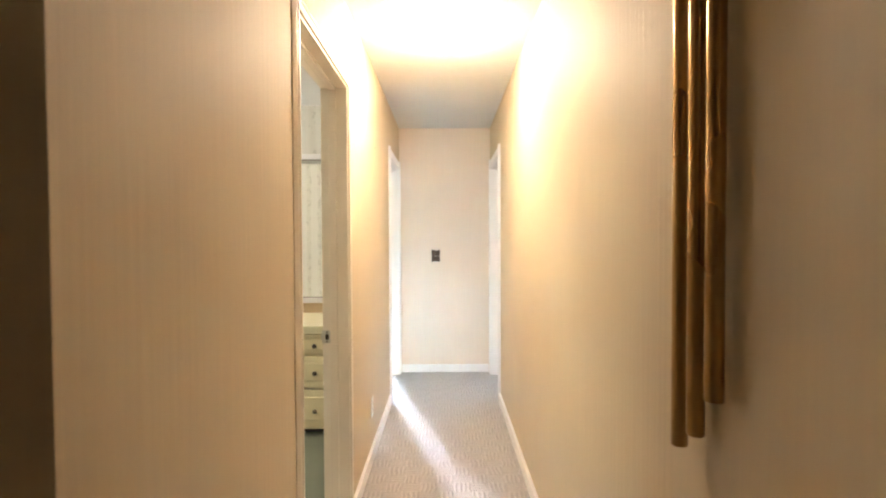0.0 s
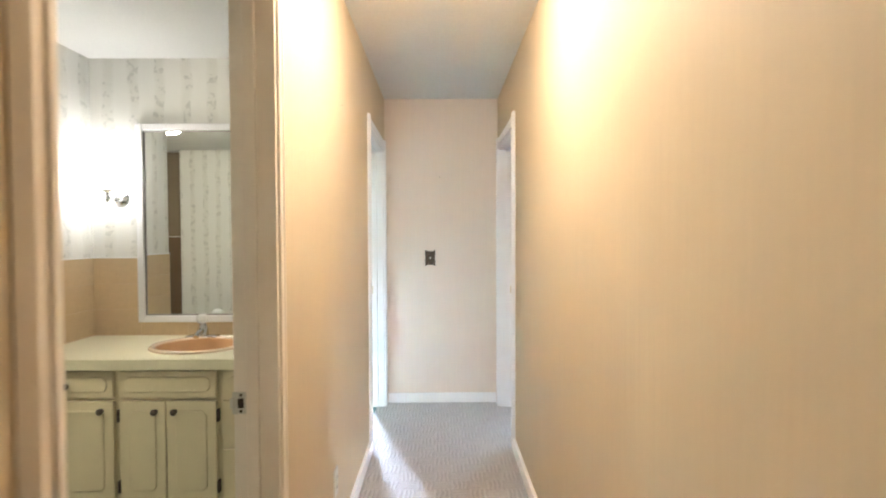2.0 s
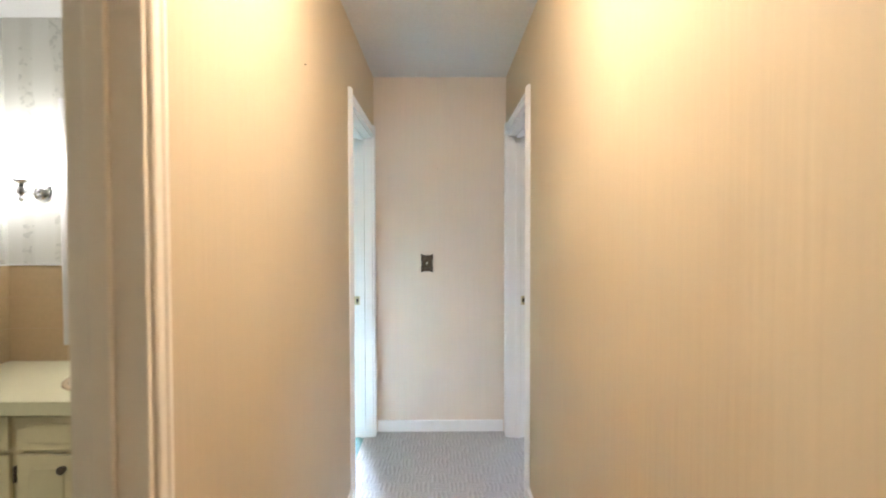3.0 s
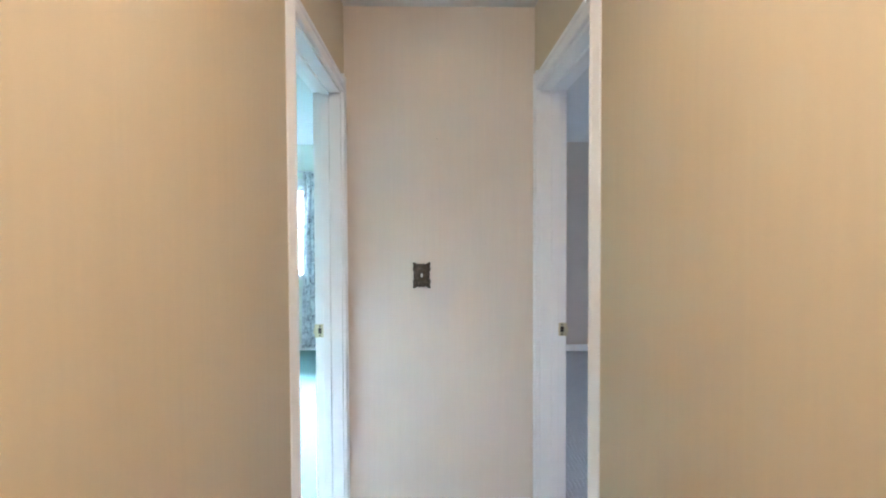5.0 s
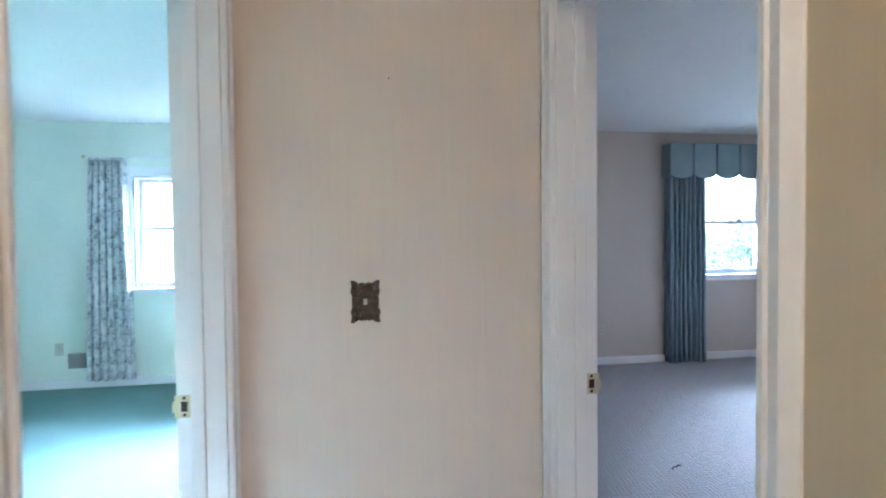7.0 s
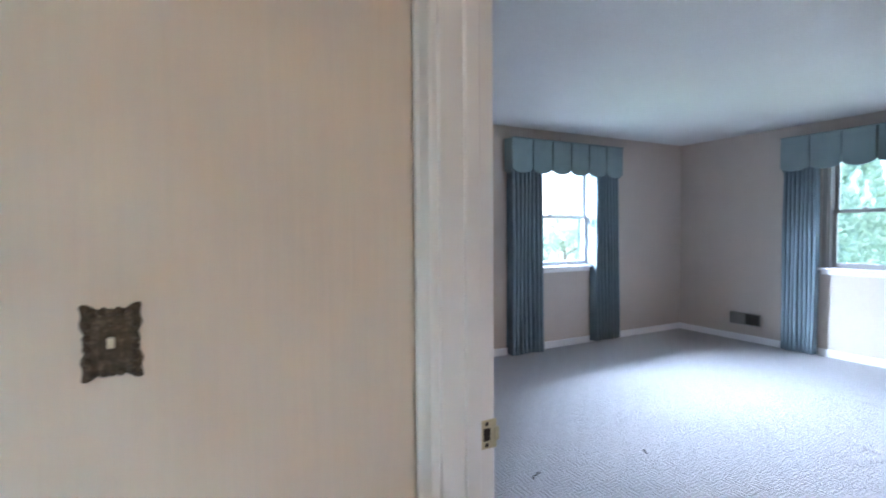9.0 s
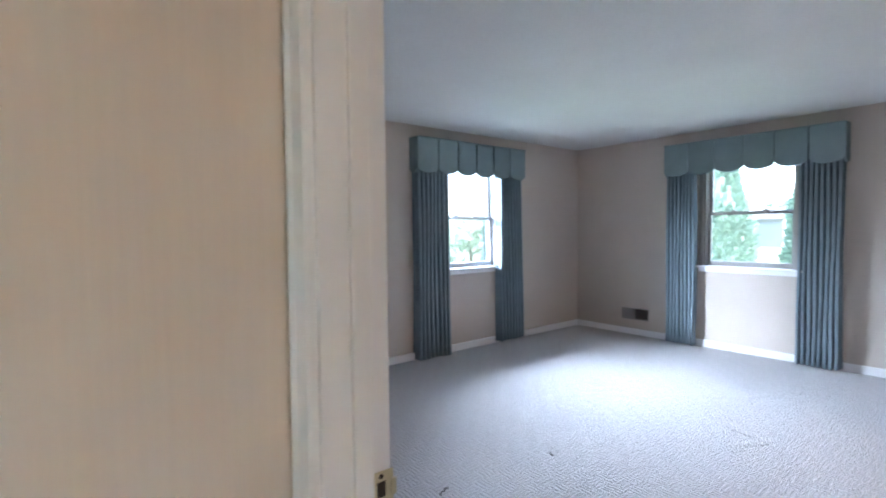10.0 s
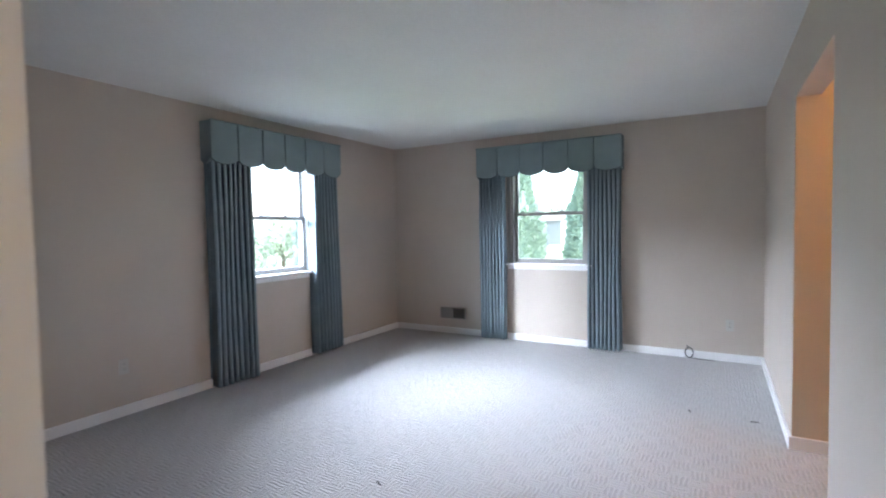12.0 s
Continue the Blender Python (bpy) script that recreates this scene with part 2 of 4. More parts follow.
CUPBOARD = plain("dull_brown_cupboard_paint", (0.22, 0.17, 0.11), 0.5, vary=0.08)
CHROME = plain("chrome", (0.60, 0.60, 0.60), 0.14, metal=1.0, vary=0.02, relief=0.0)
BRASS = plain("aged_brass", (0.40, 0.25, 0.10), 0.27, metal=1.0, vary=0.08, fine=60, relief=0.0)
LIGHT_BRASS = plain("pale_brass_plate", (0.62, 0.54, 0.36), 0.35, metal=0.9, vary=0.1)
def worn_bronze(name):
    m, n, l, p = material(name)
    v = coords(n, l)
    c = ramp(n, l, noise_node(n, l, v, 95.0, 4, 0.65), [(0.36, (0.05, 0.037, 0.028)), (0.54, (0.085, 0.062, 0.044)), (0.70, (0.19, 0.145, 0.10))])
    l.new(c, p.inputs["Base Color"])
    p.inputs["Metallic"].default_value = 0.35
    p.inputs["Roughness"].default_value = 0.45
    bump(n, l, p, noise_node(n, l, v, 140.0, 3), 0.6, 0.002)
    return m


BRONZE = worn_bronze("worn_dark_bronze")
# Near-black: painted shade for holes and slots, also the colour of nails and screws.
DARK = plain("dark_recess", (0.03, 0.02, 0.015), 0.8)
IVORY = plain("ivory_plastic", (0.62, 0.60, 0.52), 0.35, vary=0.03)
GREY_METAL = plain("grey_painted_register", (0.27, 0.25, 0.23), 0.5, vary=0.06)
DARK_METAL = plain("dark_register_grille", (0.06, 0.055, 0.05), 0.5, vary=0.06)
OUTLET_GREY = plain("pale_grey_plastic", (0.54, 0.52, 0.48), 0.4, vary=0.03)
BLACK_CABLE = plain("black_cable", (0.03, 0.03, 0.035), 0.5)
BLUE_CLOTH = cloth("slate_blue_drapery", (0.185, 0.24, 0.275), 0.05, 0.04)
BLUE_CORNICE = cloth("slate_blue_upholstery", (0.19, 0.25, 0.262), 0.0, 0.1)
PRINT = print_cloth("grey_leaf_print_drapery")
# Taupe and white sash paint, both darkened: backlit shade put into the colour.
SASH_BACKLIT = plain("backlit_taupe_sash_paint", (0.29, 0.275, 0.26), 0.4, vary=0.03, relief=0.04)
SASH_WHITE_BACKLIT = plain("backlit_white_sash_paint", (0.56, 0.56, 0.57), 0.4, vary=0.03, relief=0.04)
PANE = glass("window_pane_glass")
MIRROR = plain("silvered_mirror", (0.86, 0.88, 0.86), 0.01, metal=1.0, vary=0.0, relief=0.0)
MIRROR.node_tree.nodes["Principled BSDF"].inputs["Roughness"].default_value = 0.01
for _l in list(MIRROR.node_tree.links):
    if _l.to_socket.name in ("Roughness", "Normal", "Base Color"):
        MIRROR.node_tree.links.remove(_l)
MIRROR.node_tree.nodes["Principled BSDF"].inputs["Base Color"].default_value = (0.86, 0.88, 0.86, 1)
LAMP_GLASS = glowing("warm_lamp_glass", (1.0, 0.81, 0.585), HALL_GLOW)
DRESS_GLASS = glowing("amber_lamp_glass", (1.0, 0.56, 0.24), DRESS_GLOW)
BATH_GLASS = glowing("white_lamp_glass", (1.0, 0.94, 0.83), BATH_GLOW)
DOME_GLASS = glowing("dome_lamp_glass", (1.0, 0.88, 0.66), DOME_GLOW)
MILK = plain("milk_glass", (0.8, 0.8, 0.78), 0.2, vary=0.01)
LINT = plain("dark_lint", (0.09, 0.08, 0.08), 0.9)
GRASS = plain("lawn_grass", (0.17, 0.21, 0.12), 0.9, vary=0.25, fine=30, coarse=0.3, relief=0.8, dist=0.03)
BARK = plain("bark", (0.10, 0.075, 0.05), 0.9, vary=0.2, fine=40, relief=0.8, dist=0.02)
# Both leaf greens are paled: window glare and haze put into the colour.
CONIFER = leafy("hazed_conifer_foliage", (0.15, 0.22, 0.17), (0.21, 0.29, 0.23))
FOLIAGE = leafy("hazed_broad_leaf_foliage", (0.22, 0.28, 0.21), (0.28, 0.35, 0.27))
SIDING = plain("weathered_grey_siding", (0.19, 0.19, 0.19), 0.8, vary=0.08)
ROOFING = plain("grey_roof_shingle", (0.16, 0.155, 0.15), 0.9, vary=0.12)
BRICK_OUT = plain("exterior_wall", (0.35, 0.30, 0.26), 0.9, vary=0.1)


# ---------- mesh tools ----------
def box(bm, x0, x1, y0, y1, z0, z1, bevel=0.0):
    made = bmesh.ops.create_cube(bm, size=1)["verts"]
    bmesh.ops.transform(bm, verts=made, matrix=Matrix.LocRotScale(((x0 + x1) / 2, (y0 + y1) / 2, (z0 + z1) / 2), None, (abs(x1 - x0), abs(y1 - y0), abs(z1 - z0))))
    if bevel:
        edges = list({e for v in made for e in v.link_edges})
        bmesh.ops.bevel(bm, geom=edges, offset=bevel, segments=2, affect="EDGES", profile=0.6)
    return bm


def boxes(*rows, bevel=0.0):
    bm = bmesh.new()
    for r in rows:
        box(bm, *r, bevel=bevel)
    return bm


def lathe(profile, segs=24, m=None):
    """A turned shape round z from (radius, height) pairs."""
    bm = bmesh.new()
    rings = []
    for r, z in profile:
        if r < 1e-6:
            rings.append([bm.verts.new((0, 0, z))])
        else:
            rings.append([bm.verts.new((r * math.cos(2 * math.pi * k / segs), r * math.sin(2 * math.pi * k / segs), z)) for k in range(segs)])
    for a, b in zip(rings, rings[1:]):
        for k in range(segs):
            q = [a[k % len(a)], a[(k + 1) % len(a)], b[(k + 1) % len(b)], b[k % len(b)]]
            q = list(dict.fromkeys(q))
            if len(q) > 2:
                bm.faces.new(q)
    bmesh.ops.recalc_face_normals(bm, faces=bm.faces)
    if m:
        bmesh.ops.transform(bm, verts=bm.verts, matrix=m)
    return bm


def tube(points, radius, segs=10, closed=False):
    """A round bar along points."""
    bm = bmesh.new()
    pts = [Vector(p) for p in points]
    rings = []
    n = len(pts)
    for i, p in enumerate(pts):
        a = pts[(i - 1) % n] if closed or i else p
        b = pts[(i + 1) % n] if closed or i < n - 1 else p
        q = (b - a).to_track_quat("Z", "Y").to_matrix()
        rings.append([bm.verts.new(p + q @ Vector((radius * math.cos(2 * math.pi * k / segs), radius * math.sin(2 * math.pi * k / segs), 0))) for k in range(segs)])
    pairs = list(zip(rings, rings[1:])) + ([(rings[-1], rings[0])] if closed else [])
    for a, b in pairs:
        for k in range(segs):
            bm.faces.new((a[k], a[(k + 1) % segs], b[(k + 1) % segs], b[k]))
    if not closed:
        bm.faces.new(rings[0])
        bm.faces.new(rings[-1])
    bmesh.ops.recalc_face_normals(bm, faces=bm.faces)
    return bm


def slab(outline, thick, m=None, bevel=0.0):
    """A flat shape in x, z pushed back along +y."""
    bm = bmesh.new()
    vs = [bm.verts.new((x, 0, z)) for x, z in outline]
    f = bm.faces.new(vs)
    ext = bmesh.ops.extrude_face_region(bm, geom=[f])["geom"]
    bmesh.ops.translate(bm, verts=[g for g in ext if isinstance(g, bmesh.types.BMVert)], vec=(0, thick, 0))
    bmesh.ops.recalc_face_normals(bm, faces=bm.faces)
    if bevel:
        front = [e for e in bm.edges if all(abs(v.co.y) < 1e-6 for v in e.verts)]
        bmesh.ops.bevel(bm, geom=front, offset=bevel, segments=2, affect="EDGES", profile=0.5)
    if m:
        bmesh.ops.transform(bm, verts=bm.verts, matrix=m)
    return bm


def smooth_mesh(me, angle=40):
    for poly in me.polygons:
        poly.use_smooth = True
    me.set_sharp_from_angle(angle=radians(angle))


def part(name, bm, mat, parent=None, label="", smooth=False):
    me = bpy.data.meshes.new(name)
    bm.to_mesh(me)
    bm.free()
    me.materials.append(mat)
    if smooth:
        smooth_mesh(me)
    ob = new(name, me)
    ob.parent = parent
    return tagged(ob, label)


def structure(name, bm, mat, label, category):
    return tagged(part(name, bm, mat), label, category, kind="structure")


def thing(name, label, category, m=None, group="", kind=""):
    ob = new(name)
    ob.empty_display_size = 0.1
    if m:
        ob.matrix_world = m
    return tagged(ob, label, category, group, kind)


# ---------- plan ----------
H = 0.454            # half the hall's width
T = 0.560            # outer face of the hall's side walls
YE = 5.0             # end wall of the hall
YN, XE, YS = 8.295, 5.873, 4.066   # bedroom: north, east and south walls
YG = 8.459           # green room: north wall
GW = -4.4            # green room: west wall
CEIL = 2.44
BN, BW, BC = 4.008, -2.085, 2.40   # bathroom: north wall, vanity nook's west wall, ceiling
R0, R1 = 4.15, 4.893     # bedroom doorway
L0, L1 = 4.125, 4.905     # green room doorway
B0, B1 = 1.665, 2.430    # bathroom doorway
DOOR = 2.025
X0, X1, Y0, Y1 = -4.55, 6.02, -1.3, 8.62

# ---------- floors, ceilings ----------
structure("floor", boxes((-H, H, Y0, YE, -0.12, 0), (-1.5, -H, Y0, 0.714, -0.12, 0), (H, XE, YS, YN, -0.12, 0), (2.6, 4.1, 2.2, YS, -0.12, 0), (H, T, YE, YN, -0.12, 0), (-0.515, -H, 0.9, YE, -0.12, 0)), CARPET,
          "grey-beige basket-weave loop carpet, rumpled in places", "carpet")
structure("floor_green_room", boxes((GW, -0.515, L0 - 0.03, YG, -0.12, -0.002)), GREEN_CARPET, "teal green plush carpet, worn smooth", "carpet")
structure("floor_bathroom", boxes((-3.75, -0.515, 0.84, L0 - 0.03, -0.12, -0.012)), VINYL, "dark grey-green sheet vinyl bathroom floor", "floor")
structure("ceiling", boxes((X0, X1, Y0, Y1, CEIL, CEIL + 0.15)), CEILING_PAINT, "flat white painted plaster ceiling", "ceiling")
structure("ceiling_bathroom", boxes((-3.75, -T + 0.002, 0.84, BN + 0.02, BC, CEIL + 0.004)), CEILING_PAINT, "slightly lower white bathroom ceiling", "ceiling")
structure("roof", boxes((X0 - 0.4, X1 + 0.4, Y0 - 0.4, Y1 + 0.4, CEIL + 0.155, CEIL + 0.3)), ROOFING, "low grey shingled roof over the house", "roof")

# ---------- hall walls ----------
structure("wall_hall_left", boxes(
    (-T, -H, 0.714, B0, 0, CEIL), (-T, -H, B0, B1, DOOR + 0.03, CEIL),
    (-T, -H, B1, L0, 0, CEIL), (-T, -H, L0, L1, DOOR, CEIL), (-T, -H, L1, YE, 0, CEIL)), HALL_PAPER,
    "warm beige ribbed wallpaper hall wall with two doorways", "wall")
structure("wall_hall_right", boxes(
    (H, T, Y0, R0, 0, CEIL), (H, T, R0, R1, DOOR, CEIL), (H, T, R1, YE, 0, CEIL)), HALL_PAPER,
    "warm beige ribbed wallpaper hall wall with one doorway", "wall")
structure("wall_hall_end", boxes((-T, T, YE, YE + 0.12, 0, CEIL)), END_PAPER_DAYLIT, "beige wall closing the hall, lightened as if by daylight", "wall")
# West and back walls are unseen, set close to bounce lamp light forward.
structure("wall_foyer", boxes((-1.5, -T, 0.714, 0.83, 0, CEIL), (-1.62, -1.5, Y0, 0.83, 0, CEIL), (-1.62, T, Y0 - 0.1, Y0, 0, CEIL)), HALL_PAPER,
          "unlit beige walls at the start of the hall, unseen ones set close to bounce light", "wall")

# ---------- room walls ----------
W1A, W1B = 3.37, 4.26      # bedroom north window
W2A, W2B = 5.714, 6.606    # bedroom east window
WZ0, WZ1 = 0.90, 2.11
GA, GB = -2.235, -1.50      # green room window
skin = 0.012
structure("wall_bedroom_north", boxes((T, W1A, YN, YN + 0.16, 0, CEIL), (W1B, XE + 0.15, YN, YN + 0.16, 0, CEIL),
          (W1A, W1B, YN, YN + 0.16, 0, WZ0), (W1A, W1B, YN, YN + 0.16, WZ1, CEIL)), BED_PAINT, "matt greige bedroom wall round a window", "wall")
structure("wall_bedroom_east", boxes((XE, XE + 0.15, W2B, YN, 0, CEIL), (XE, XE + 0.15, 2.0, W2A, 0, CEIL),
          (XE, XE + 0.15, W2A, W2B, 0, WZ0), (XE, XE + 0.15, W2A, W2B, WZ1, CEIL)), BED_PAINT, "matt greige bedroom wall round a window", "wall")
AX0, AX1, AZ = 2.83, 3.90, 2.075
structure("wall_bedroom_south", boxes((T, AX0, YS - 0.12, YS, 0, CEIL), (AX1, XE, YS - 0.12, YS, 0, CEIL), (AX0, AX1, YS - 0.12, YS, AZ, CEIL)), BED_PAINT,
          "matt greige bedroom wall with an open passage", "wall")
structure("wall_bedroom_west", boxes((T, T + skin, R1, YN, 0, CEIL), (T, T + skin, YS, R0, 0, CEIL), (T, T + skin, R0, R1, DOOR, CEIL),
          (T - 0.10, T, YE + 0.12, YN + 0.16, 0, CEIL)), BED_PAINT, "matt greige bedroom wall beside the doorway", "wall")
structure("wall_dressing", boxes((AX1, AX1 + 0.1, 2.2, YS - 0.12, 0, CEIL), (AX1 - 0.004, AX1, YS - 0.12, YS - 0.003, 0, AZ), (AX0 - 0.1, AX0, 2.2, YS - 0.12, 0, CEIL), (AX0 - 0.1, AX1 + 0.1, 2.1, 2.2, 0, CEIL)), DRESS_PAINT,
          "cream walls of the warmly lit dressing passage", "wall")
structure("wall_green_north", boxes((GW - 0.15, GA, YG, YG + 0.16, 0, CEIL), (GB, -0.45, YG, YG + 0.16, 0, CEIL), (GA, GB, YG, YG + 0.16, 0, WZ0 - 0.01), (GA, GB, YG, YG + 0.16, 1.955, CEIL)), GREEN_PAINT,
          "pale mint green wall round a window", "wall")
structure("wall_green_sides", boxes((GW - 0.15, GW, 4.0, YG, 0, CEIL), (-T - skin, -T, L1, YG, 0, CEIL), (-T - skin, -T, L0, L1, DOOR, CEIL), (-T, -0.45, YE + 0.12, YG + 0.16, 0, CEIL),
          (GW, -T, BN + 0.045, L0 - 0.03, 0, CEIL)), GREEN_PAINT, "pale mint green bedroom walls", "wall")
wall_bath_n = structure("wall_bath_north", boxes((BW - 0.1, -T, BN, BN + 0.04, 0, CEIL)), GARLAND, "sprigged off-white wallpaper above tan tile", "wall")
wall_bath_w = structure("wall_bath_west", boxes((BW - 0.1, BW, 3.17, BN, 0, CEIL)), GARLAND, "sprigged off-white wallpaper above tan tile", "wall")
structure("wall_bath_rest", boxes((-3.15, -T, 0.9, 1.0, 0, CEIL), (-3.75, -3.15, 0.84, 0.9, 0, CEIL), (-T - skin, -T, 1.0, B0, 0, CEIL), (-T - skin, -T, B1, BN, 0, CEIL), (-T - skin, -T, B0, B1, DOOR + 0.03, CEIL),
          (-3.65, BW - 0.1, 3.17, 3.27, 0, CEIL), (-3.75, -3.65, 0.9, 3.27, 0, CEIL)), GARLAND, "sprigged off-white bathroom wallpaper", "wall")
structure("wall_bath_dado", boxes((-3.65, -3.15, 0.9, 0.985, 0, 1.35)), BROWN_TILE, "dark brown tile facing under the wall cupboard", "wall")
# The first box is an unseen infill, added to keep panel light out.
structure("exterior_wall", boxes((-0.449, 0.459, YN, YN + 0.16, -0.4, CEIL - 0.002), (X0 - 0.1, X0, Y0, Y1, -0.4, CEIL + 0.16), (X0, X1, Y0 - 0.2, Y0 - 0.1, -0.4, CEIL + 0.16), (X1 + 0.004, X1 + 0.1, Y0, 2.0, -0.4, CEIL + 0.16)), BRICK_OUT,
          "outer walls of the house and an added infill between the rooms", "wall")


def run_board(name, rows, mat=TRIM, label="white painted wooden baseboard"):
    return structure(name, boxes(*rows, bevel=0.004), mat, label, "baseboard")


BH, BT = 0.078, 0.019
run_board("baseboard_hall", [(-H, -H + BT, 0.714, B0 - 0.06, 0, BH), (-H, -H + BT, B1 + 0.06, L0 - 0.055, 0, BH), (H - BT, H, Y0, R0 - 0.06, 0, BH),
                             (-H + 0.02, H - 0.02, YE - BT, YE, 0, BH)])
run_board("baseboard_bedroom", [(T + skin, XE, YN - BT, YN, 0, BH), (XE - BT, XE, YS, YN - BT, 0, BH), (AX1 + 0.0, XE - BT, YS, YS + BT, 0, BH), (T + skin, AX0, YS, YS + BT, 0, BH),
                                (T + skin, T + skin + BT, R1 + 0.07, YN - BT, 0, BH)])
run_board("baseboard_dressing", [(AX1 - BT, AX1, 2.2, YS + BT, 0, BH), (AX0, AX0 + BT, 2.2, YS, 0, BH)])
run_board("baseboard_green_room", [(GW, -T - skin, YG - BT, YG, 0, BH), (GW, GW + BT, 4.1, YG - BT, 0, BH)])


# ---------- door frames ----------
def door_frame(name, side, y0, y1, top, near_w, far_w, head_w, mat, label, zs=0.925, plate=LIGHT_BRASS, proud=1.0):
    """Casings, jambs, stops and strike plate of a doorway in a side wall; side is +1 or -1."""
    s = side
    d = tagged(new(name), label, "door frame", kind="structure")
    c0, c1 = s * (H - 0.018), s * H
    xa, xb = s * (H - 0.002), s * (T + skin + 0.002)

    def bx(x0, x1, *r, bevel=0.003):
        return boxes((min(x0, x1), max(x0, x1), *r), bevel=bevel)

    def moulded(w, lo, hi, place):
        """A casing board with a sloped back band, a flat and an inner bead; t runs from its outer edge."""
        band = min(0.042, 0.42 * w)
        prof = [(0, 0), (0.005, 0), (0.018, band - 0.004), (0.018, band), (0.012, band + 0.005), (0.012, w - 0.015), (0.018, w - 0.012), (0.018, w - 0.003), (0.014, w), (0, w)]
        bm = bmesh.new()
        ends = [[bm.verts.new(place(s * (H - dep * proud), t, v)) for dep, t in prof] for v in (lo, hi)]
        for k in range(len(prof)):
            j = (k + 1) % len(prof)
            bm.faces.new((ends[0][k], ends[0][j], ends[1][j], ends[1][k]))
        bm.faces.new(ends[0])
        bm.faces.new(ends[1])
        bmesh.ops.recalc_face_normals(bm, faces=bm.faces)
        return bm

    z2 = top + head_w
    part("casing", moulded(near_w, 0, z2, lambda x, t, v: (x, y0 - near_w + t, v)), mat, d)
    part("casing", moulded(far_w, 0, z2, lambda x, t, v: (x, y1 + far_w - t, v)), mat, d)
    part("head_casing", moulded(head_w, y0, y1, lambda x, t, v: (x, v, z2 - t)), mat, d)
    o0, o1 = s * (T + skin), s * (T + skin + 0.009)
    part("casing", bx(o0, o1, y0 - 0.055, y0, 0, top + 0.055, bevel=0.005), mat, d)
    part("casing", bx(o0, o1, y1 + 0.008, y1 + 0.063, 0, top + 0.055, bevel=0.005), mat, d)
    part("head_casing", bx(o0, o1 - s * 0.001, y0, y1, top, top + 0.055, bevel=0.005), mat, d)
    part("jamb", bx(xa, xb, y0 - 0.004, y0 + 0.012, 0, top, bevel=0.002), mat, d)
    part("jamb", bx(xa, xb, y1 - 0.012, y1 + 0.004, 0, top, bevel=0.002), mat, d)
    part("head_jamb", bx(xa, xb, y0 + 0.012, y1 - 0.012, top - 0.012, top + 0.004, bevel=0.002), mat, d)
    s0, s1 = s * (H + 0.048), s * (H + 0.083)
    part("stop", bx(s0, s1, y0 + 0.012, y0 + 0.024, 0, top - 0.012, bevel=0.004), mat, d)
    part("stop", bx(s0, s1, y1 - 0.024, y1 - 0.012, 0, top - 0.012, bevel=0.004), mat, d)
    part("head_stop", bx(s0, s1, y0 + 0.024, y1 - 0.024, top - 0.024, top - 0.012, bevel=0.004), mat, d)
    ys = y1 - 0.0145
    z = zs
    k = part("strike_plate", bx(s * (H + 0.084), s * (T + skin + 0.006), ys, ys + 0.0024, z - 0.03, z + 0.03, bevel=0.001), plate, d, "small pale brass strike plate")
    # No real hole: a dark slab on the plate paints its shade.
    part("latch_hole", bx(s * (H + 0.092), s * (H + 0.108), ys - 0.0008, ys, z - 0.013, z + 0.013, bevel=0), DARK, k)
    part("lip", bx(s * (T + skin), s * (T + skin + 0.010), ys - 0.004, ys, z - 0.014, z + 0.014, bevel=0.001), plate, k)
    for dz in (-0.022, 0.022):
        part("screw", lathe([(0, 0.001), (0.004, 0.001), (0.0045, 0)], 10, Matrix.Translation((s * (H + 0.1), ys, z + dz)) @ Matrix.Rotation(radians(90), 4, "X")), DARK, k)
    return d


door_frame("door_frame_bedroom", 1, R0, R1, DOOR, 0.058, 0.104, 0.085, TRIM, "white painted door frame, door out of sight")
door_frame("door_frame_green_room", -1, L0, L1, DOOR - 0.01, 0.045, 0.09, 0.08, TRIM, "white painted door frame of the green room")
door_frame("door_frame_bathroom", -1, B0, B1, DOOR + 0.03, 0.055, 0.055, 0.055, BATH_TRIM, "cream painted bathroom door frame", zs=0.885, plate=IVORY, proud=0.6)


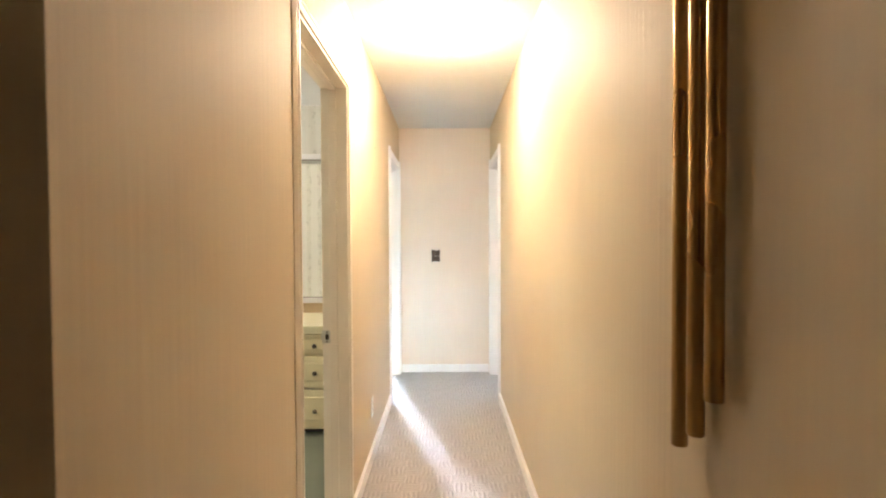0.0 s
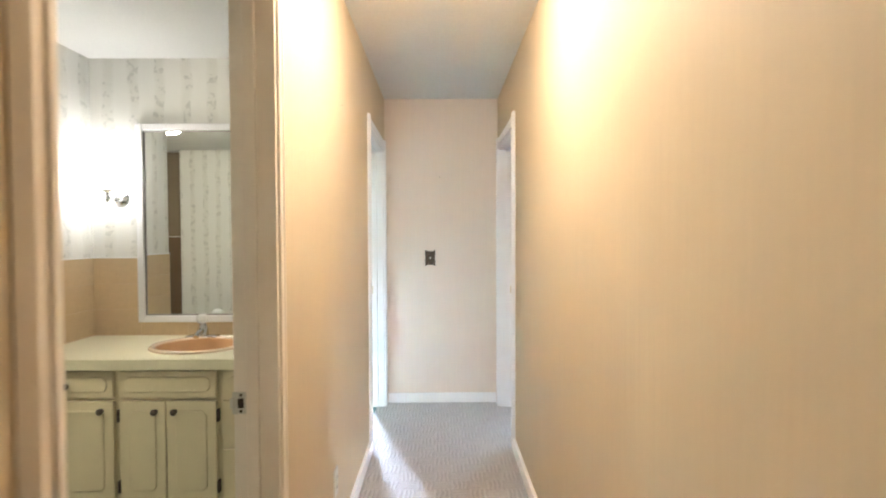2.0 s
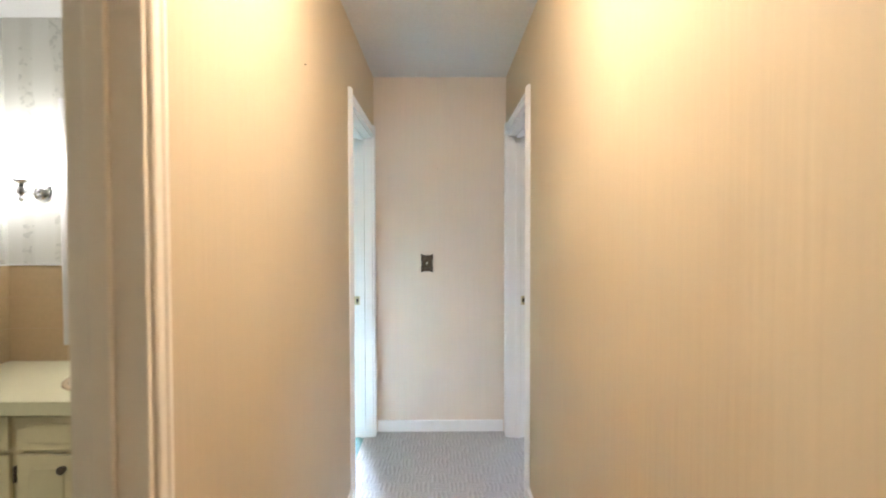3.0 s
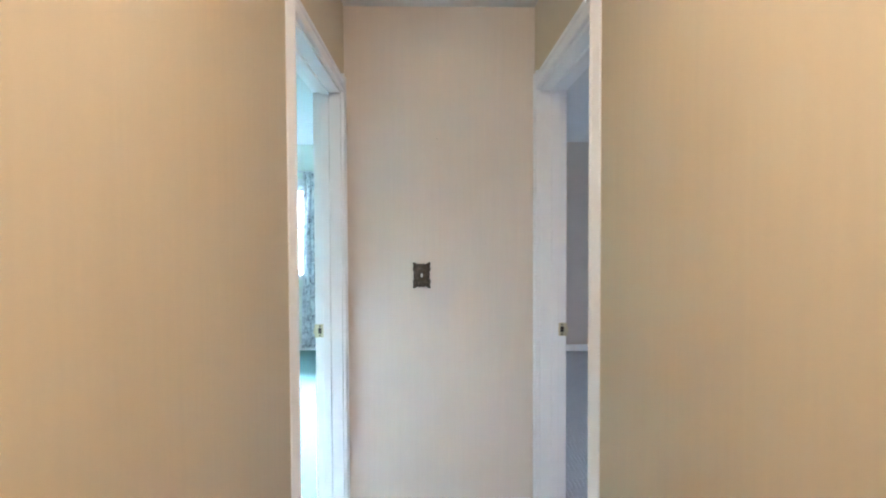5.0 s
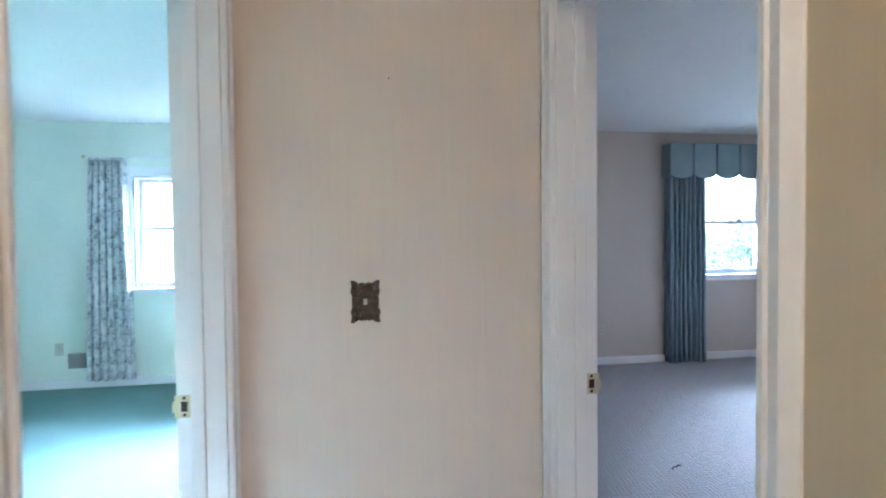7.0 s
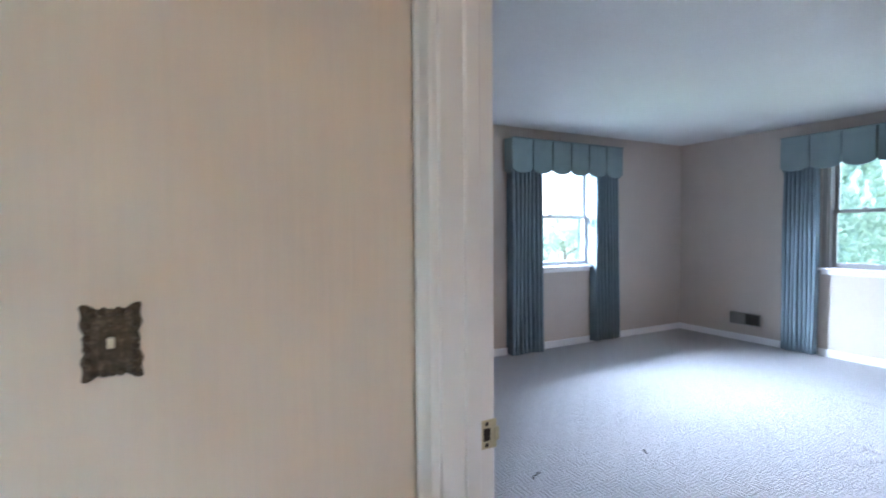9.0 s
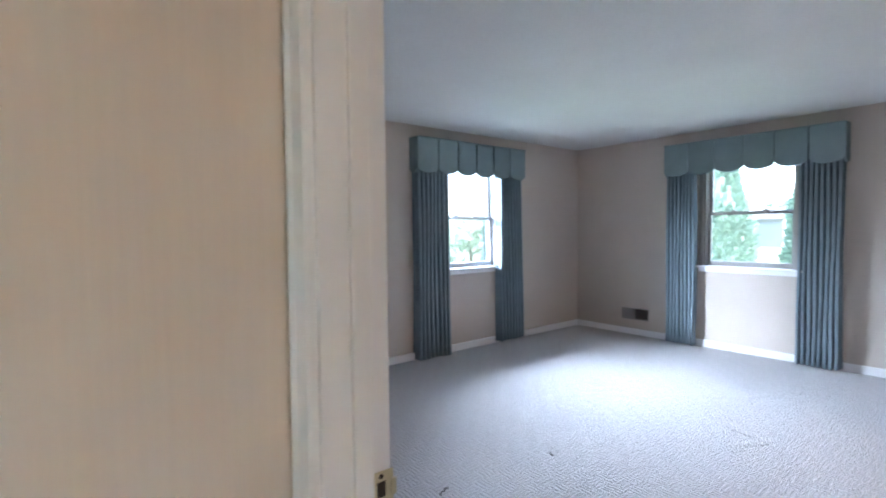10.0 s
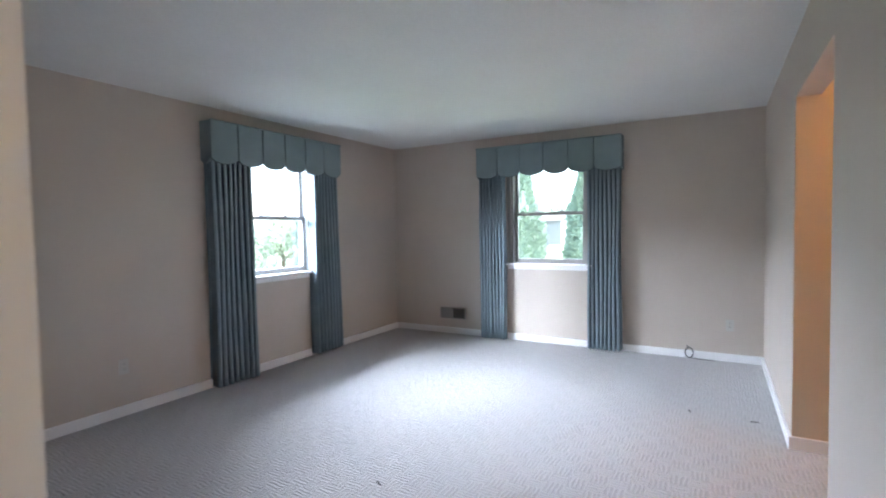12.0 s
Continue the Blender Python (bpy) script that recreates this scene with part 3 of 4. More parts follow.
# ---------- windows ----------
def window(name, m, w, z0, z1, rail, mat, label, locks=True, cw=0.045, trim=None):
    """A double-hung window in its opening: x runs along the wall, y out through it, origin at the left corner of the opening."""
    d = thing(name, label, "window", m, kind="structure")
    f = part("window_frame", boxes((0, 0.022, 0.0, 0.15, z0, z1), (w - 0.022, w, 0.0, 0.15, z0, z1), (0.022, w - 0.022, 0.0, 0.15, z1 - 0.022, z1), (0.022, w - 0.022, 0.05, 0.16, z0, z0 + 0.02), bevel=0.003), mat, d)
    part("casing", boxes((-cw, 0.0, -0.014, 0, z0, z1 + cw), (w, w + cw, -0.014, 0, z0, z1 + cw), (0, w, -0.014, 0, z1, z1 + cw), bevel=0.004), trim or mat, d)
    part("window_sill", boxes((-0.06, w + 0.06, -0.05, 0.05, z0 + 0.0, z0 + 0.024), bevel=0.006), TRIM, d, "white painted sill")
    part("apron", boxes((-0.045, w + 0.045, -0.012, 0, z0 - 0.045, z0 - 0.001), bevel=0.003), TRIM, d)
    for nm, ya, yb, a, b in (("upper_sash", 0.085, 0.115, rail - 0.018, z1 - 0.022), ("lower_sash", 0.05, 0.08, z0 + 0.024, rail + 0.018)):
        low = 0.055 if nm == "lower_sash" else 0.036
        s = part(nm, boxes((0.024, 0.062, ya, yb, a, b), (w - 0.062, w - 0.024, ya, yb, a, b), (0.062, w - 0.062, ya, yb, a, a + low), (0.062, w - 0.062, ya, yb, b - 0.036, b), bevel=0.003), mat, d)
        p = part("pane", boxes((0.06, w - 0.06, (ya + yb) / 2 - 0.002, (ya + yb) / 2 + 0.002, a + low - 0.004, b - 0.032)), PANE, s, "clear glass pane")
        p.visible_shadow = False
    if locks:
        for k in (0.33, 0.67):
            part("sash_lock", boxes((k * w - 0.025, k * w + 0.025, 0.05, 0.085, rail + 0.018, rail + 0.03), (k * w - 0.012, k * w + 0.012, 0.045, 0.07, rail + 0.03, rail + 0.04), bevel=0.003), mat, d)
    return d


EAST = Matrix.Rotation(radians(-90), 4, "Z")
window("window_1", Matrix.Translation((W1A, YN, 0)), W1B - W1A, WZ0, WZ1, 1.487, SASH_WHITE_BACKLIT, "white double-hung window on the north wall")
window("window_2", Matrix.Translation((XE, W2B, 0)) @ EAST, W2B - W2A, WZ0, WZ1, 1.505, SASH_BACKLIT, "taupe double-hung window facing the garden, darkened as if backlit")
window("window_3", Matrix.Translation((GA, YG, 0)), GB - GA, 0.885, 1.955, 1.463, SASH_WHITE_BACKLIT, "white double-hung window of the green room", locks=False, cw=0.08, trim=TRIM)


# ---------- cornices and curtains ----------
def cornice(m, w, label):
    """Upholstered cornice box: six scalloped panels with pleats between, end returns and a top board."""
    d = thing("window_cornice", label, "valance", m, group="upholstered window cornices")
    z1, zn, zl, dep = 2.30, 1.983, 1.938, 0.15
    n = 6
    pw = w / n
    for k in range(n):
        x0, x1 = k * pw + (0.005 if k else 0.001), (k + 1) * pw - (0.005 if k < n - 1 else 0.001)
        low = [(x0 + (x1 - x0) * i / 16, zn - (zn - zl) * math.sin(math.pi * i / 16) ** 0.62) for i in range(17)]
        part("scallop_panel", slab([(x0, z1)] + low + [(x1, z1)], 0.022, bevel=0.006), BLUE_CORNICE, d)
    for k in range(1, n):
        part("pleat", boxes((k * pw - 0.006, k * pw + 0.006, 0.018, 0.026, zn + 0.01, z1 - 0.01)), BLUE_CORNICE, d)
    for x0, x1 in ((0.0, 0.02), (w - 0.02, w)):
        low = [(0.023 + (dep - 0.024) * i / 12, zn - (zn - zl) * math.sin(math.pi * i / 12) ** 0.7) for i in range(13)]
        bm = slab([(0.023, z1)] + low + [(dep - 0.001, z1)], 0.02)
        bmesh.ops.transform(bm, verts=bm.verts, matrix=Matrix.Translation((x1, 0, 0)) @ Matrix.Rotation(radians(90), 4, "Z"))
        part("end_return", bm, BLUE_CORNICE, d)
    part("welt", tube([(0.0, -0.001, z1), (w, -0.001, z1)], 0.006, 8), BLUE_CORNICE, d)
    part("top_board", boxes((0.021, w - 0.021, 0.023, dep - 0.002, z1 - 0.02, z1 - 0.002)), BLUE_CORNICE, d)
    return d


def curtain(m, w_top, w_bot, z0, z1, folds, mat, label, group, shift=0.0, depth=0.044, seed=1):
    """A hanging drapery panel with soft vertical folds that loosen towards the hem."""
    rnd = random.Random(seed)
    cols, rows = folds * 10, 18
    phases = [rnd.uniform(-0.5, 0.5) for _ in range(folds + 2)]
    amps = [rnd.uniform(0.7, 1.2) for _ in range(folds + 2)]
    bm = bmesh.new()
    grid = []
    for r in range(rows + 1):
        v = r / rows
        w = w_top + (w_bot - w_top) * v ** 1.3
        row = []
        for c in range(cols + 1):
            u = c / cols
            q = u * folds
            i = int(min(q, folds - 1e-6))
            fr = q - i
            ph = phases[i] * (1 - fr) + phases[i + 1] * fr
            am = amps[i] * (1 - fr) + amps[i + 1] * fr
            wave = 1 - 1.9 * abs(math.sin(math.pi * q + 0.5 * ph * (0.4 + v))) ** 1.15
            y = depth * am * (0.95 + 0.35 * v) * wave + 0.006 * math.sin(5 * v + 3 * u + seed)
            x = shift * v + u * w + 0.010 * am * math.sin(4 * math.pi * q + ph) + 0.004 * math.sin(7 * v + seed + 9 * u)
            z = z1 + (z0 - z1) * v + (0.004 * math.sin(9 * u + seed) if r == rows else 0)
            row.append(bm.verts.new((x, y, z)))
        grid.append(row)
    for a, b in zip(grid, grid[1:]):
        for k in range(cols):
            bm.faces.new((a[k], a[k + 1], b[k + 1], b[k]))
    bmesh.ops.recalc_face_normals(bm, faces=bm.faces)
    d = thing("curtain", label, "curtain", m, group=group)
    p = part("drape", bm, mat, d, smooth=True)
    s = p.modifiers.new("thickness", "SOLIDIFY")
    s.thickness = 0.003
    hem = bmesh.new()
    box(hem, 0.01, w_top - 0.01, -0.006, 0.006, z1 - 0.002, z1 + 0.03, bevel=0.003)
    part("heading", hem, mat, d)
    return d


V1A, V1B = 3.01, 4.618
V2A, V2B = 5.325, 6.996
cornice(Matrix.Translation((V1A, YN - 0.15, 0)), V1B - V1A, "slate-blue scalloped upholstered cornice above the north window")
cornice(Matrix.Translation((XE - 0.15, V2B, 0)) @ EAST, V2B - V2A, "slate-blue scalloped upholstered cornice above the east window")
GRP = "slate-blue bedroom curtains"
curtain(Matrix.Translation((3.025, YN - 0.075, 0)), 0.43, 0.435, 0.012, 2.22, 8, BLUE_CLOTH, "slate-blue pleated curtain, drawn open, reaching the carpet", GRP, seed=3)
curtain(Matrix.Translation((4.225, YN - 0.075, 0)), 0.38, 0.42, 0.03, 2.22, 8, BLUE_CLOTH, "slate-blue pleated curtain, its edge lit by the window", GRP, seed=5)
curtain(Matrix.Translation((XE - 0.075, 6.985, 0)) @ EAST, 0.325, 0.325, 0.012, 2.22, 8, BLUE_CLOTH, "slate-blue pleated curtain beside the register", GRP, seed=8, depth=0.043)
curtain(Matrix.Translation((XE - 0.075, 5.70, 0)) @ EAST, 0.35, 0.355, 0.012, 2.22, 8, BLUE_CLOTH, "slate-blue pleated curtain, closely folded", GRP, seed=11, depth=0.043)
GG = "leaf-print curtains"
curtain(Matrix.Translation((-2.57, YG - 0.075, 0)), 0.32, 0.41, 0.075, 2.085, 6, PRINT, "grey and white leaf-print curtain, drawn open", GG, shift=-0.06, depth=0.026, seed=14)
curtain(Matrix.Translation((-1.545, YG - 0.075, 0)), 0.28, 0.34, 0.05, 2.085, 6, PRINT, "grey and white leaf-print curtain, drawn open", GG, shift=-0.04, depth=0.026, seed=17)
rod = thing("curtain_rod", "thin white curtain rod above the green room window", "curtain rod")
part("rod", tube([(-2.60, YG - 0.075, 2.112), (-1.14, YG - 0.075, 2.112)], 0.009), TRIM, rod, smooth=True)
for x in (-2.60, -1.14):
    part("finial", lathe([(0, -0.016), (0.012, -0.010), (0.016, 0), (0.012, 0.010), (0, 0.016)], 14, Matrix.Translation((x, YG - 0.075, 2.112))), LIGHT_BRASS, rod, smooth=True)
    part("bracket", boxes((x + (0.03 if x < -2 else -0.042), x + (0.042 if x < -2 else -0.03), YG - 0.08, YG, 2.10, 2.112)), TRIM, rod)


# ---------- hall things ----------
lamp = thing("ceiling_light", "lit round frosted-glass ceiling light in the hall", "ceiling light", Matrix.Translation((0.0, 2.72, CEIL)))
part("base", lathe([(0, 0), (0.13, 0), (0.135, -0.012), (0.125, -0.022), (0, -0.022)], 32), LIGHT_BRASS, lamp, smooth=True)
part("shade", lathe([(0.120, -0.022), (0.14, -0.04), (0.135, -0.065), (0.105, -0.088), (0.06, -0.100), (0, -0.104)], 32), LAMP_GLASS, lamp, "glowing frosted glass dome", smooth=True)
part("finial", lathe([(0, -0.104), (0.012, -0.106), (0.012, -0.114), (0, -0.122)], 12), LIGHT_BRASS, lamp, smooth=True)

chime = thing("door_chime", "three long brass tubes of a wall door chime", "door chime", Matrix.Translation((0.0, 0.0, 0.0)))
for y, z in ((1.0385, 0.967), (0.9825, 1.008), (0.9264, 1.085)):
    t = part("tube", lathe([(0.0136, 2.16), (0.0146, 2.155), (0.0146, z + 0.002), (0.0138, z), (0.0126, z), (0.0126, z + 0.03), (0.0, z + 0.03)], 24, Matrix.Translation((0.428, y, 0))), BRASS, chime, smooth=True)
    part("cord", tube([(0.428, y, 2.155), (0.428, y, 2.215)], 0.0016, 6), BLACK_CABLE, t)
cover = part("cover", boxes((0.385, H, 0.870, 1.095, 2.19, 2.34), bevel=0.012), IVORY, chime, "ivory chime housing")
part("grille", boxes(*[(0.382, 0.3855, 0.900 + 0.03 * k, 0.912 + 0.03 * k, 2.215, 2.315) for k in range(6)]), BRASS, cover)


def switch_plate(m):
    """Ornate cast switch plate with flared corners."""
    d = thing("switch_plate", "dark bronze ornate cast switch plate with ivory toggle", "light switch", m)

    def outline(hw, hh, wav):
        pts = []
        for k in range(96):
            a = 2 * math.pi * k / 96
            ca, sa = math.cos(a), math.sin(a)
            r = 1.0 / max(abs(ca), abs(sa))
            x, z = hw * r * ca, hh * r * sa
            corner = abs(ca * sa) * 2
            f = 1 + wav * (0.045 * math.cos(14 * a) + 0.075 * (corner ** 4) - 0.035 * math.cos(4 * a) * (1 - corner))
            pts.append((x * f, z * f))
        return pts

    part("plate", slab(outline(0.039, 0.0545, 1.35), 0.005, bevel=0.002), BRONZE, d)
    rim = slab(outline(0.031, 0.047, 0.9), 0.0075, Matrix.Translation((0, -0.004, 0)), bevel=0.002)
    part("raised_border", rim, BRONZE, d)
    part("field", boxes((-0.019, 0.019, -0.0052, 0.0, -0.03, 0.03), bevel=0.002), BRONZE, d)
    for z in (-0.03, 0.03):
        part("screw", lathe([(0, 0.002), (0.003, 0.0015), (0.0035, 0)], 10, Matrix.Translation((0, -0.005, z)) @ Matrix.Rotation(radians(90), 4, "X")), BRONZE, d)
    for k, (x, z) in enumerate(((-0.028, 0.042), (0.028, 0.042), (-0.028, -0.042), (0.028, -0.042))):
        part("scroll", lathe([(0, 0.004), (0.006, 0.003), (0.009, 0)], 12, Matrix.Translation((x, -0.004, z)) @ Matrix.Rotation(radians(90), 4, "X")), BRONZE, d, smooth=True)
    for k in range(18):
        a = 2 * math.pi * (k + 0.5) / 18
        r = 1.0 / max(abs(math.cos(a)), abs(math.sin(a)))
        part("leaf_boss", lathe([(0, 0.0045), (0.004, 0.0035), (0.0065, 0)], 10, Matrix.Translation((0.033 * r * math.cos(a), -0.0035, 0.049 * r * math.sin(a))) @ Matrix.Rotation(radians(90), 4, "X")), BRONZE, d, smooth=True)
    part("toggle", boxes((-0.005, 0.005, -0.014, -0.004, -0.008, 0.009), bevel=0.0015), IVORY, d, "ivory toggle lever")
    return d


switch_plate(Matrix.Translation((-0.091, YE - 0.005, 1.168)))


def outlet(m, mat, label, w=0.07, h=0.114):
    d = thing("wall_outlet", label, "outlet", m)
    part("plate", boxes((-w / 2, w / 2, -0.006, 0, -h / 2, h / 2), bevel=0.0025), mat, d)
    for z in (-0.02, 0.02):
        s = part("socket", lathe([(0, 0.0025), (0.014, 0.0025), (0.0165, 0.0)], 18, Matrix.Translation((0, -0.006, z)) @ Matrix.Rotation(radians(90), 4, "X")), mat, d)
        # Slots are dark slabs on the socket face, their shade painted in.
        part("slot", boxes((-0.007, -0.0045, -0.0092, -0.0084, z - 0.004, z + 0.005), (0.0045, 0.007, -0.0092, -0.0084, z - 0.004, z + 0.005)), DARK, s)
    part("screw", lathe([(0, 0.0015), (0.003, 0.001), (0.0035, 0)], 10, Matrix.Translation((0, -0.006, 0)) @ Matrix.Rotation(radians(90), 4, "X")), LIGHT_BRASS, d)
    return d


WEST = Matrix.Rotation(radians(90), 4, "Z")
outlet(Matrix.Translation((-H, 3.11, 0.311)) @ WEST, IVORY, "small ivory outlet low on the hall wallpaper")
outlet(Matrix.Translation((2.33, YN, 0.366)), OUTLET_GREY, "pale grey outlet low on the greige wall")
outlet(Matrix.Translation((XE, 4.347, 0.357)) @ EAST, OUTLET_GREY, "ivory outlet low on the east wall")
outlet(Matrix.Translation((-2.887, YG, 0.36)), IVORY, "pale outlet low on the mint wall")
jack = thing("wall_plate", "grey blank wall plate beside the leaf-print curtain", "wall plate", Matrix.Translation((-2.735, YG, 0.25)))
part("plate", boxes((-0.075, 0.075, -0.012, 0, -0.068, 0.068), bevel=0.003), GREY_METAL, jack)
part("louvre", boxes(*[(-0.06, 0.06, -0.015, -0.0115, -0.055 + 0.018 * k, -0.047 + 0.018 * k) for k in range(7)]), GREY_METAL, jack)
for k, (x, y, z, m) in enumerate(((-0.015, YE, 1.817, 0), (-H, 3.316, 1.932, 1))):
    nail = thing("nail", "small dark nail standing out of the wallpaper", "nail", Matrix.Translation((x, y, z)) @ (WEST if m else Matrix.Identity(4)), group="nails in the hall walls")
    part("shank", tube([(0, 0.0, 0), (0, -0.006, 0.0015)], 0.0011, 6), DARK, nail)
    part("head", lathe([(0, 0.001), (0.002, 0.0008), (0.002, 0)], 10, Matrix.Translation((0, -0.006, 0.0015)) @ Matrix.Rotation(radians(90), 4, "X")), DARK, nail)

# ---------- bedroom things ----------
reg = thing("wall_register", "wall heating register, one half grey, one half dark", "register", Matrix.Translation((XE, 7.606, 0.19)) @ EAST)
part("frame", boxes((0, 0.36, -0.008, 0, 0, 0.012), (0, 0.36, -0.008, 0, 0.13, 0.142), (0, 0.012, -0.008, 0, 0.012, 0.13), (0.348, 0.36, -0.008, 0, 0.012, 0.13), (0.172, 0.188, -0.008, 0, 0.012, 0.13), bevel=0.002), GREY_METAL, reg)
part("backing", boxes((0.188, 0.348, -0.003, -0.0005, 0.012, 0.13)), DARK_METAL, reg)
part("damper", boxes((0.012, 0.172, -0.006, -0.0005, 0.012, 0.13)), GREY_METAL, reg, "closed grey damper plate")
for k in range(8):
    part("slat", boxes((0.188, 0.348, -0.007, -0.003, 0.018 + 0.0142 * k, 0.024 + 0.0142 * k)), DARK_METAL, reg)
    part("slat", boxes((0.012, 0.172, -0.0085, -0.006, 0.018 + 0.0142 * k, 0.024 + 0.0142 * k)), GREY_METAL, reg)

cable = thing("coiled_cable", "short black cable looped up against the baseboard", "cable")
loop = [(XE - 0.035 - 0.004 * math.sin(a * 2), 4.70 + 0.037 * math.cos(a), 0.058 + 0.05 * math.sin(a)) for a in [2 * math.pi * k / 28 for k in range(28)]]
part("loop", tube(loop, 0.0055, 8, closed=True), BLACK_CABLE, cable, smooth=True)
part("end", tube([(XE - 0.035, 4.70, 0.108), (XE - 0.033, 4.712, 0.122), (XE - 0.03, 4.722, 0.128)], 0.005, 8), BLACK_CABLE, cable, smooth=True)
part("tail", tube([(XE - 0.035, 4.68, 0.010), (XE - 0.05, 4.62, 0.006), (XE - 0.06, 4.55, 0.006), (XE - 0.05, 4.48, 0.006)], 0.004, 8), BLACK_CABLE, cable, smooth=True)

for k, (x, y, s, a) in enumerate(((1.675, 6.105, 0.04, 20), (2.43, 6.016, 0.024, 60), (4.275, 4.623, 0.024, 10), (4.25, 4.233, 0.024, 100))):
    bm = tube([(-s, 0, 0.004), (-s * 0.4, s * 0.25, 0.009), (0.1 * s, s * 0.05, 0.006), (0.5 * s, s * 0.3, 0.010), (s, 0.1 * s, 0.004)], 0.0045, 6)
    bmesh.ops.transform(bm, verts=bm.verts, matrix=Matrix.Diagonal((1, 1, 0.7, 1)))
    scrap = part("lint_scrap", bm, LINT)
    scrap.matrix_world = pose(x, y, 0, 0, 0, a)
    tagged(scrap, "dark twist of lint on the carpet", "lint", "lint on the carpet")

for x, y, r, l, a in ((3.55, 5.35, 0.019, 0.5, 25), (4.5, 5.65, 0.019, 0.55, 40), (4.95, 5.45, 0.016, 0.4, 60)):
    pts = [(l * (k / 10 - 0.5), 0.03 * math.sin(k * 0.9), 0) for k in range(11)]
    bm = tube(pts, r, 12)
    for v in bm.verts:
        u = abs(v.co.x) / (l / 2)
        v.co.z *= 0.42 * max(0.0, 1 - u * u)
        v.co.y *= 0.6 + 2.8 * max(0.0, 1 - u * u)
    ridge = part("carpet_ripple", bm, CARPET, smooth=True)
    ridge.matrix_world = pose(x, y, -0.001, 0, 0, a)
    tagged(ridge, "low ripple pushed up in the woven carpet", "carpet ripple", kind="structure")

dlamp = thing("ceiling_light", "lit warm ceiling light of the dressing passage", "ceiling light", Matrix.Translation((3.35, 2.95, CEIL)))
part("base", lathe([(0, 0), (0.12, 0), (0.12, -0.02), (0, -0.02)], 24), LIGHT_BRASS, dlamp, smooth=True)
part("shade", lathe([(0.11, -0.02), (0.125, -0.045), (0.09, -0.085), (0, -0.10)], 24), DRESS_GLASS, dlamp, "glowing frosted glass dome", smooth=True)

# ---------- bathroom things ----------
VF = 3.45     # front of the vanity's doors


def knob(parent, x, z):
    part("knob", lathe([(0.0, 0.026), (0.010, 0.025), (0.0155, 0.020), (0.016, 0.015), (0.010, 0.008), (0.007, 0.004), (0.011, 0.0)], 16, Matrix.Translation((x, VF - 0.001, z)) @ Matrix.Rotation(radians(90), 4, "X")), BRONZE, parent, "dark bronze round knob", smooth=True)


def raised_front(x0, x1, z0, z1):
    """A cabinet front with a routed, notched-corner raised panel."""
    bm = boxes((x0, x1, VF, VF + 0.02, z0, z1), bevel=0.004)
    i = 0.045 if z1 - z0 > 0.2 else 0.026
    a, b, c, d, n = x0 + i, x1 - i, z0 + i, z1 - i, 0.022
    ring = [(a + n, c), (b - n, c), (b - n * 0.5, c + n * 0.4), (b, c + n), (b, d - n), (b - n * 0.5, d - n * 0.4), (b - n, d), (a + n, d), (a + n * 0.5, d - n * 0.4), (a, d - n), (a, c + n), (a + n * 0.5, c + n * 0.4)]
    s = slab(ring, 0.010, Matrix.Translation((0, VF - 0.006, 0)), bevel=0.005)
    me = bpy.data.meshes.new("tmp")
    s.to_mesh(me)
    s.free()
    bm.from_mesh(me)
    bpy.data.meshes.remove(me)
    return bm


van = thing("vanity_cabinet", "cream painted bathroom vanity with raised-panel doors", "vanity")
part("body", boxes((BW + 0.004, -T - skin - 0.002, VF + 0.022, VF + 0.04, 0.03, 0.70), (BW + 0.004, -T - skin - 0.002, VF + 0.04, BN - 0.01, 0.03, 0.06), (BW + 0.004, BW + 0.02, VF + 0.04, BN - 0.01, 0.06, 0.70), (-0.62, -T - skin - 0.002, VF + 0.04, BN - 0.01, 0.06, 0.70)), VANITY_PAINT, van)
part("toe_kick", boxes((BW + 0.004, -T - skin - 0.002, VF + 0.09, VF + 0.105, -0.012, 0.03)), DARK, van)
for nm, x0, x1, z0, z1, kx, kz in (("drawer", -2.06, -1.605, 0.56, 0.688, -1.82, 0.620), ("door", -2.06, -1.605, 0.055, 0.541, -1.66, 0.496),
                                   ("drawer", -1.575, -1.105, 0.56, 0.688, None, 0), ("door", -1.575, -1.353, 0.055, 0.541, -1.398, 0.492), ("door", -1.347, -1.105, 0.055, 0.541, -1.304, 0.492),
                                   ("drawer", -1.075, -0.69, 0.56, 0.688, -0.893, 0.612), ("drawer", -1.075, -0.69, 0.325, 0.541, -0.893, 0.425), ("drawer", -1.075, -0.69, 0.055, 0.305, -0.893, 0.165)):
    f = part(nm, raised_front(x0, x1, z0, z1), VANITY_PAINT, van)
    if kx:
        knob(f, kx, kz)
    if nm == "door":
        hx = x0 - 0.006 if kx > (x0 + x1) / 2 else x1 + 0.006
        for hz in (0.12, 0.47):
            part("hinge", boxes((hx - 0.005, hx + 0.005, VF - 0.004, VF + 0.021, hz - 0.03, hz + 0.03), bevel=0.002), BRONZE, f, "dark bronze hinge")

SX, SY, SRX, SRY = -1.31, 3.70, 0.245, 0.195
counter = thing("vanity_countertop", "ivory laminate vanity top with drop-in basin", "countertop")
CT0, CT1 = 0.703, 0.755
CX0, CX1, CY0, CY1 = BW + 0.001, -T - skin - 0.001, 3.415, BN - 0.001
bm = bmesh.new()
nseg = 48
inner, outer_top = [], []
